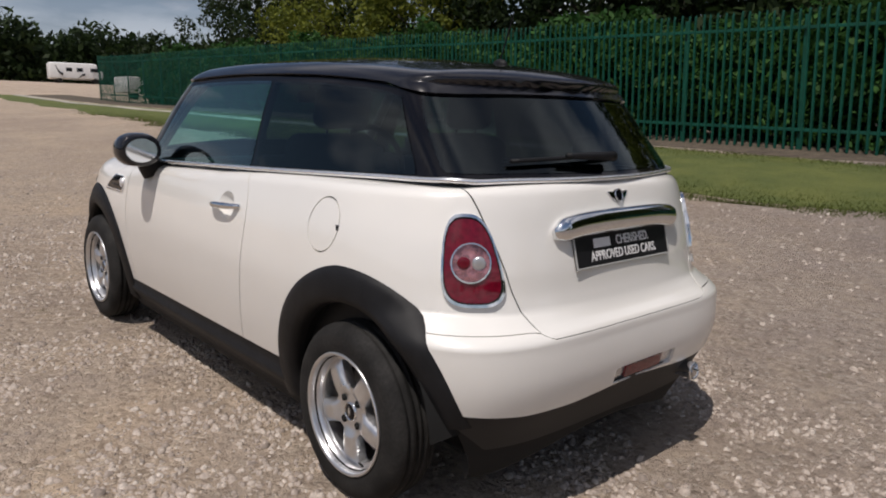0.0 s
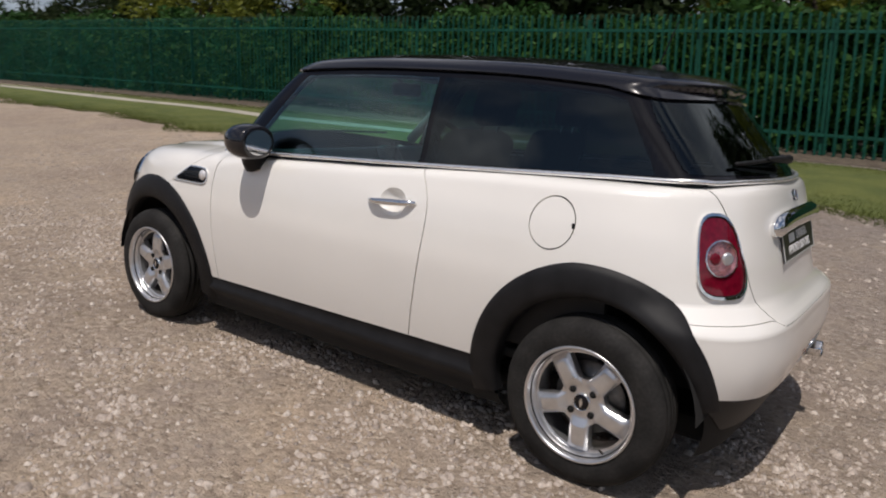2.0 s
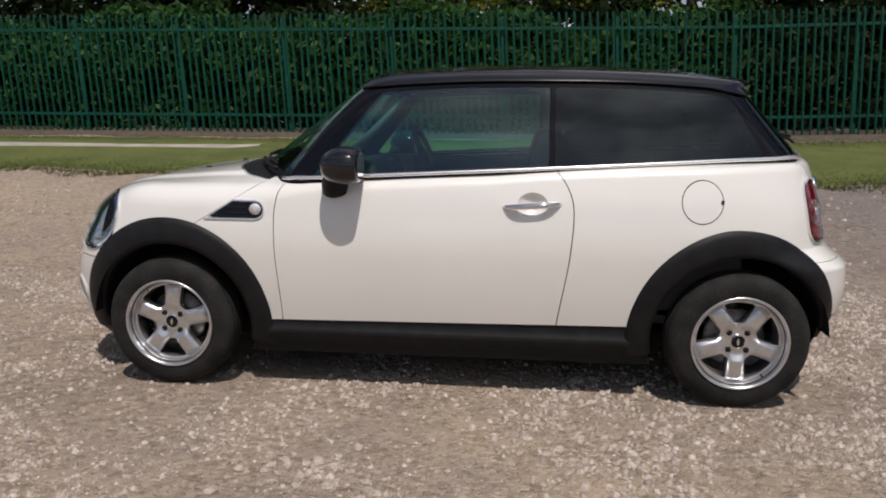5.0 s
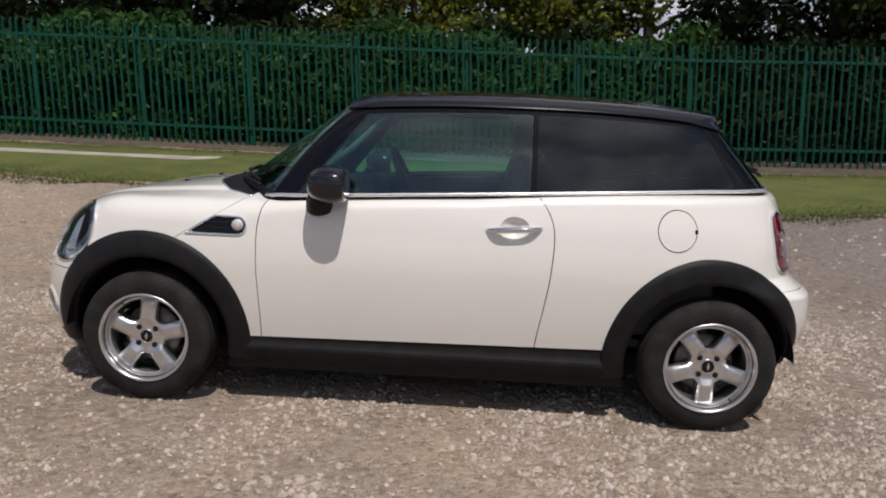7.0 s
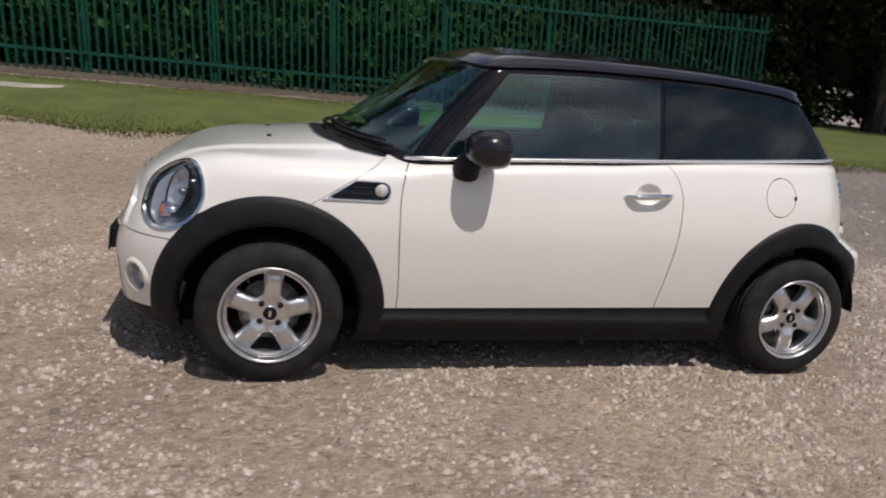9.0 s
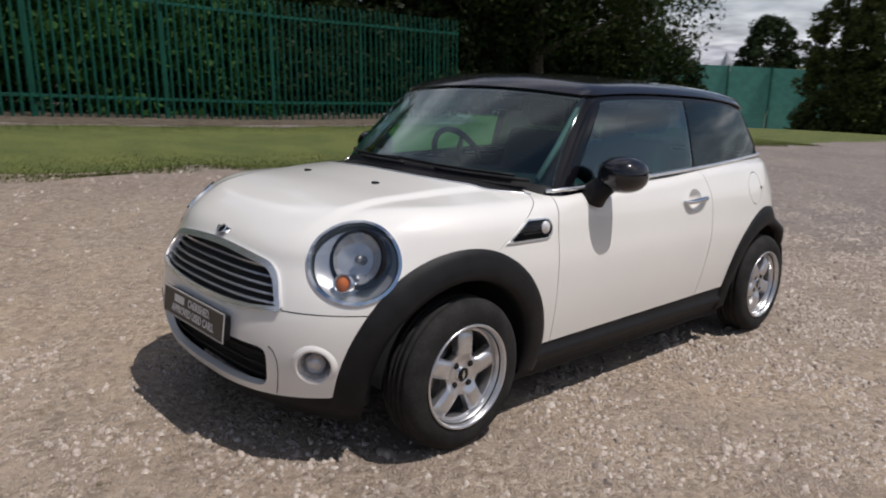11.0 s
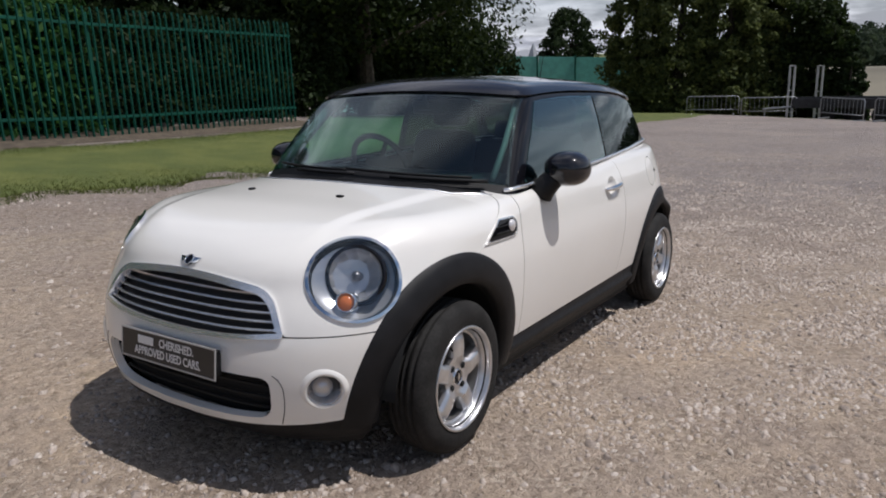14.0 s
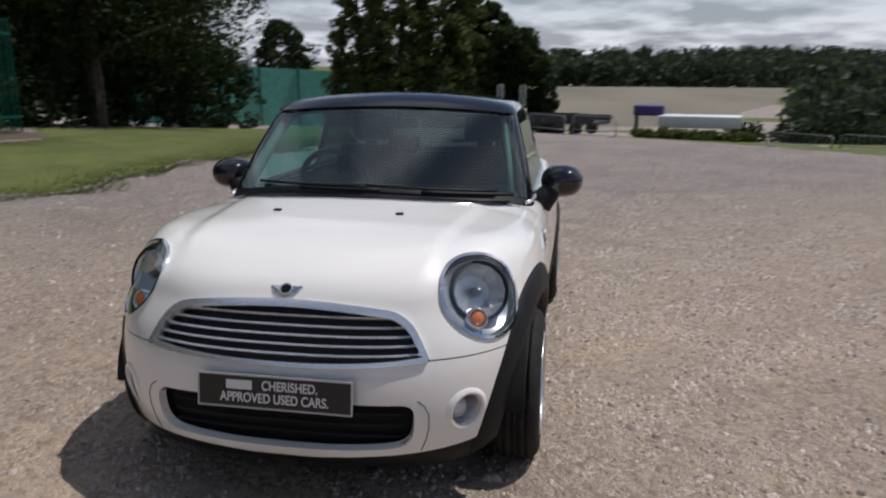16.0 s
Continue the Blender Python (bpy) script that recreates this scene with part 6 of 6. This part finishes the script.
woods("far_woods", np.stack([g.uniform(-120, 200, 260), g.uniform(-120, -70, 260)], 1), 8.5, 4.2, "leaf_dark", 66, 24, 1.3, "dark tree line across the lot")


# parked motorhome far up the lot
def motorhome(x, y, turn):
    root = new("motorhome")
    root.matrix_basis = Matrix.Translation(W(x, y)) @ pose(0, 0, 0, 0, 0, turn) @ Matrix.Scale(0.97, 4)
    tagged(root, "white parked motorhome with grey swirl decals", "motorhome")
    bm = bmesh.new()
    box(bm, (-0.4, 0, 1.6), (5.4, 2.2, 2.1), 0.18, None, 3)
    box(bm, (2.2, 0, 2.1), (1.2, 2.1, 1.0), 0.25, None, 3)
    part("body", bm, M["white_body"], root, smooth=True)
    bm = bmesh.new()
    box(bm, (2.8, 0, 1.15), (1.5, 1.9, 1.1), 0.2, None, 3)
    part("cab", bm, M["white_body"], root, smooth=True)
    for cx, w in ((2.5, 1.2), (0.6, 0.75), (-0.7, 0.75)):
        bm = bmesh.new()
        box(bm, (cx, -1.09, 1.75), (w, 0.05, 0.5), 0.02)
        part("window", bm, M["black_gloss"], root)
    for cx in (2.5, -1.9):
        for s in (-1, 1):
            bm = bmesh.new()
            rod(bm, (cx, s * 0.75, 0.34), (cx, s * 1.0, 0.34), 0.34, None, 20)
            part("wheel", bm, M["rubber"], root)
    for k, c in enumerate((-1.5, 1.2)):
        pts = [(c - 0.75 * t, -1.125, 1.15 + 0.9 * t * t * (1 if k == 0 else -0.5)) for t in np.linspace(0, 1.2, 10)]
        V, Fc = tube(pts, [0.14 * (1.3 - t) for t in np.linspace(0, 1.2, 10)], 6)
        add("decal", V, Fc, M["dark_shed"], root)


motorhome(-102.3, 26.4, 84)


# small white box trailer behind the fence's far end
def box_trailer(x, y, turn):
    root = new("box_trailer")
    root.matrix_basis = Matrix.Translation(W(x, y)) @ pose(0, 0, 0, 0, 0, turn)
    tagged(root, "small white box trailer behind the green fence", "trailer")
    bm = bmesh.new()
    box(bm, (0, 0, 0.74), (2.5, 1.5, 0.85), 0.06, None, 3)
    part("body", bm, M["white_body"], root, smooth=True)
    for s in (-1, 1):
        bm = bmesh.new()
        rod(bm, (0, s * 0.66, 0.30), (0, s * 0.84, 0.30), 0.30, None, 20)
        part("wheel", bm, M["rubber"], root)
    bm = bmesh.new()
    rod(bm, (1.2, 0, 0.42), (2.2, 0, 0.38), 0.04, None, 8)
    rod(bm, (2.1, 0, 0.0), (2.1, 0, 0.42), 0.03, None, 8)
    part("drawbar", bm, M["galv"], root)


box_trailer(-39.4, 12.9, 104)


# pointed turret roof beyond the sheeted fence
def turret(x, y):
    root = new("turret")
    root.matrix_basis = Matrix.Translation(W(x, y))
    tagged(root, "slim grey turret with a pointed roof", "turret")
    bm = bmesh.new()
    z0 = 1.2 - W(x, y).z
    box(bm, (0, 0, z0 / 2 - 0.1), (0.8, 0.8, z0 + 0.2), 0.02)
    part("shaft", bm, M["concrete"], root)
    bm = bmesh.new()
    bmesh.ops.create_cone(bm, cap_ends=True, segments=6, radius1=0.68, radius2=0.02, depth=1.5)
    bmesh.ops.translate(bm, vec=(0, 0, z0 + 0.75), verts=bm.verts)
    part("roof", bm, M["galv"], root)


turret(48.5, 23.2)


# green sheeted fence beyond the trees
def sheet_fence():
    root = new("sheeted_fence")
    tagged(root, "tall fence hung with pale green sheeting", "fence")
    A, B = Vector((35.0, 27.0)), Vector((43.8, 12.6))
    n = 7
    for k in range(n + 1):
        p = A.lerp(B, k / n)
        bm = bmesh.new()
        b = W(p.x, p.y, -0.2)
        rod(bm, b, b + Vector((0, 0, 4.0)), 0.06, None, 8)
        part("post", bm, M["fence"], root)
        if k < n:
            q = A.lerp(B, (k + 1) / n)
            a0, a1 = W(p.x, p.y), W(q.x, q.y)
            u = (a1 - a0)
            bm = bmesh.new()
            box(bm, (a0 + a1) / 2 + Vector((0.07, 0.05, 1.90)), (u.length * 0.99, 0.02, 3.6), 0.005, u.to_track_quat("X", "Z").to_matrix().to_4x4())
            part("sheet", bm, M["turquoise"], root)


sheet_fence()


# twin-tube uprights by the lot's edge
def upright(x, y):
    root = new("upright_frame")
    tagged(root, "pale upright ladder-like steel frame", "frame", "uprights at the lot's edge")
    b = W(x, y)
    for d in (-0.10, 0.10):
        bm = bmesh.new()
        rod(bm, b + Vector((0, d, -0.05)), b + Vector((0, d, 2.3)), 0.048, None, 10)
        part("tube", bm, M["white_rail"], root)
    for z in (0.25, 1.2, 2.3):
        bm = bmesh.new()
        rod(bm, b + Vector((0, -0.10, z)), b + Vector((0, 0.10, z)), 0.018, None, 8)
        part("rung", bm, M["white_rail"], root)


upright(33.0, 2.87)
upright(33.0, 1.75)


# crowd barriers
def barrier():
    root = new("crowd_barrier")
    tagged(root, "low galvanised steel crowd barrier", "barrier", "barriers along the lot's edge")
    V, Fc = tube([(-1.05, 0, 0.05), (-1.05, 0, 0.70), (-0.97, 0, 0.78), (0.97, 0, 0.78), (1.05, 0, 0.70), (1.05, 0, 0.05)], 0.022, 8)
    add("hoop", V, Fc, M["galv"], root)
    V, Fc = tube([(-1.05, 0, 0.22), (1.05, 0, 0.22)], 0.018, 8)
    add("lower_rail", V, Fc, M["galv"], root)
    for k in range(11):
        bm = bmesh.new()
        rod(bm, (-0.9 + 0.18 * k, 0, 0.22), (-0.9 + 0.18 * k, 0, 0.77), 0.008, None, 6)
        part("upright", bm, M["galv"], root)
    for x in (-0.85, 0.85):
        bm = bmesh.new()
        box(bm, (x, 0, 0.025), (0.05, 0.5, 0.05), 0.006)
        part("foot", bm, M["galv"], root)
    return root


b0 = barrier()
spots = [(29.4, 5.4), (29.6, 3.2), (26.9, 0.3), (25.2, -1.6), (20.6, -7.8), (19.2, -9.6)]
for k, (x, y) in enumerate(spots):
    m = Matrix.Translation(W(x, y)) @ pose(0, 0, 0, 0, 0, (100 if k < 2 else 48) + 5 * math.sin(k * 3)) @ Matrix.Diagonal((1, 1, 1 if k < 4 else 0.6, 1))
    if k == 0:
        b0.matrix_basis = m
    else:
        copy_thing(b0, m)


def trailer(x, y, turn, long, label):
    root = new("flat_trailer")
    root.matrix_basis = Matrix.Translation(W(x, y)) @ pose(0, 0, 0, 0, 0, turn)
    tagged(root, label, "trailer", "trailers at the lot's edge")
    bm = bmesh.new()
    box(bm, (0, 0, 0.55), (long, 1.5, 0.12), 0.02)
    part("deck", bm, M["dark_shed"], root)
    for y_ in (-0.74, 0.74):
        bm = bmesh.new()
        box(bm, (0, y_, 0.72), (long, 0.04, 0.26), 0.01)
        part("side_board", bm, M["dark_shed"], root)
    for cx in (-0.4, 0.4):
        for s in (-1, 1):
            bm = bmesh.new()
            rod(bm, (cx, s * 0.62, 0.27), (cx, s * 0.82, 0.27), 0.27, None, 18)
            part("wheel", bm, M["rubber"], root)
    bm = bmesh.new()
    rod(bm, (long / 2, 0, 0.5), (long / 2 + 1.1, 0, 0.42), 0.04, None, 8)
    rod(bm, (long / 2 + 1.0, 0, 0.0), (long / 2 + 1.0, 0, 0.45), 0.03, None, 8)
    part("drawbar", bm, M["galv"], root)


trailer(29.6, 0.6, 96, 3.4, "dark flat trailer parked at the edge")
trailer(28.6, -0.9, 60, 2.6, "dark flat trailer parked beside low bushes")


def stack(name, x, y, turn, size, lift, m, label, cat):
    root = new(name)
    root.matrix_basis = Matrix.Translation(W(x, y)) @ pose(0, 0, 0, 0, 0, turn)
    tagged(root, label, cat)
    bm = bmesh.new()
    box(bm, (0, 0, size[2] / 2 + lift), size, 0.06, None, 3)
    part("cover", bm, M[m], root, smooth=True)
    for sx in (-0.4, 0.4):
        bm = bmesh.new()
        box(bm, (sx * size[0], 0, lift / 2 - 0.005), (0.12, size[1] * 0.9, lift + 0.03), 0.01)
        part("trestle", bm, M["dark_shed"], root)


stack("covered_stack", 30.0, -4.1, 82, (1.3, 0.9, 0.45), 1.0, "purple", "purple tarpaulin-covered stack on trestles beside the trailer", "stack")
stack("white_awning_roll", 29.5, -6.2, 81, (3.4, 1.2, 0.52), 0.55, "white_body", "long low white sheeted load on trestles", "load")
tree(35.0, 0.75, 3.7, 0.8, "leaf_dark", 59, 0.0, 150, 50, 0.10, "narrow dark clipped conifer", "conifer", True)


# ---- loose stones and grass ----
def stones(n, x0, x1, y0, y1, lo, hi, seed, name, label):
    g = np.random.default_rng(seed)
    x, y = g.uniform(x0, x1, n), g.uniform(y0, y1, n)
    drift = np.sin(5.1 * x + 2.3 * y + 1.5 * np.sin(3.7 * y)) + np.sin(6.3 * y - 3.1 * x + 1.7 * np.sin(4.3 * x)) + 0.8 * np.sin(17 * x + 5 * y) * np.sin(15 * y - 7 * x)
    ok = (y < verge_edge(x) - 0.1) & (g.uniform(0, 1, n) < np.clip(0.42 + 0.30 * drift, 0.08, 1))
    x, y = x[ok], y[ok]
    n = len(x)
    z = rise(x, y) + bumps(x, y)
    s = lo + (hi - lo) * g.uniform(0, 1, n) ** 2.6
    base = np.array([(1, 0, 0), (0, 1, 0), (-1, 0, 0), (0, -1, 0), (0.5, 0.5, 0.75), (-0.55, 0.35, 0.8), (0.1, -0.6, 0.7)], float)
    P = base[None] * g.uniform(0.55, 1.35, (n, 7, 3)) * s[:, None, None] * np.array((1, 1, 0.80))
    a = g.uniform(0, 6.28, n)
    c, q = np.cos(a)[:, None], np.sin(a)[:, None]
    el = g.uniform(0.6, 1.0, n)[:, None]
    px, py = P[..., 0] * el, P[..., 1]
    P = np.stack([px * c - py * q + x[:, None], px * q + py * c + y[:, None], P[..., 2] + z[:, None] - 0.0008], -1)
    V = to_world(P.reshape(-1, 3))
    f = np.array([(0, 1, 4), (1, 5, 4), (1, 2, 5), (2, 3, 5), (3, 6, 5), (3, 0, 6), (0, 4, 6), (4, 5, 6)])
    T = (f[None] + 7 * np.arange(n)[:, None, None]).reshape(-1, 3)
    o = new(name, big_mesh(name, V, T, M["stone"]))
    return tagged(o, label, "stones", kind="stuff")


def stone_material():
    m = bpy.data.materials.new("loose_stone")
    m.use_nodes = True
    nt = m.node_tree
    b = nt.nodes["Principled BSDF"]
    ge = nt.nodes.new("ShaderNodeNewGeometry")
    r = nt.nodes.new("ShaderNodeValToRGB")
    for _ in range(2):
        r.color_ramp.elements.new(0.5)
    for e_, (p, c) in zip(r.color_ramp.elements, ((0.0, (0.23, 0.190, 0.160)), (0.30, (0.365, 0.305, 0.260)), (0.88, (0.455, 0.390, 0.335)), (1.0, (0.51, 0.45, 0.395)))):
        e_.position, e_.color = p, (*c, 1)
    nt.links.new(ge.outputs["Random Per Island"], r.inputs["Fac"])
    tc = nt.nodes.new("ShaderNodeTexCoord")
    n = nt.nodes.new("ShaderNodeTexNoise")
    n.inputs["Scale"].default_value = 90.0
    nt.links.new(tc.outputs["Object"], n.inputs["Vector"])
    nt.links.new(times(nt, r.outputs["Color"], None, scaled(nt, n.outputs["Fac"], 0.75, 1.25)), b.inputs["Base Color"])
    b.inputs["Roughness"].default_value = 0.85
    b.inputs["Specular IOR Level"].default_value = 0.3
    return m


def scaled(nt, s, lo, hi):
    mr = nt.nodes.new("ShaderNodeMapRange")
    mr.inputs["From Min"].default_value, mr.inputs["From Max"].default_value = 0.3, 0.7
    mr.inputs["To Min"].default_value, mr.inputs["To Max"].default_value = lo, hi
    nt.links.new(s, mr.inputs["Value"])
    return mr.outputs["Result"]


M["stone"] = stone_material()
stones(66000, -4.6, 4.6, -3.6, 1.2, 0.0055, 0.021, 71, "loose_gravel", "scattered pale gravel stones on the lot")
stones(30000, -9.0, 12.0, -6.5, 5.6, 0.007, 0.030, 72, "loose_gravel", "scattered pale gravel stones on the lot")
stones(46000, 0.2, 8.0, -4.5, 1.5, 0.007, 0.024, 74, "loose_gravel", "coarser grey gravel stones behind the car")
stones(260, -6.0, 7.0, -4.5, 4.5, 0.020, 0.042, 75, "large_stones", "a few larger broken stones lying on the gravel")


def blades(n, seed):
    g = np.random.default_rng(seed)
    x = g.uniform(-26, 18, n)
    x = x[g.uniform(0, 1, n) < np.clip((26 - np.abs(x)) / 13, 0, 1)]
    n = len(x)
    y = verge_edge(x) + (9.3 - verge_edge(x)) * g.uniform(0, 1, n) ** 1.1
    # tufts straggle out over the gravel along the edge
    m = g.uniform(0, 1, n) < 0.10
    y[m] = verge_edge(x[m]) - 0.05 - 0.45 * g.uniform(0, 1, m.sum()) ** 2 * (0.5 + 0.5 * np.sin(3.1 * x[m]) * np.sin(1.3 * x[m] + 2))
    ok = ~((x < -3.7) & (y > 7.25) & (y < 8.6))
    x, y = x[ok], y[ok]
    n = len(x)
    B = to_world(np.stack([x, y, rise(x, y)], 1))
    a, h = g.uniform(0, 6.28, n), g.uniform(0.004, 0.030, n)
    w = 0.006
    side = np.stack([np.cos(a) * w, np.sin(a) * w, 0 * a], 1)
    tip = B + np.stack([g.normal(size=n) * 0.02, g.normal(size=n) * 0.02, 0.018 + h], 1)
    V = np.stack([B - side, B + side, tip], 1).reshape(-1, 3)
    o = new("grass_blades", big_mesh("grass_blades", V, np.arange(3 * n).reshape(n, 3), M["blade"]))
    return tagged(o, "short green grass blades of the verge", "grass", kind="stuff")


blades(190000, 73)
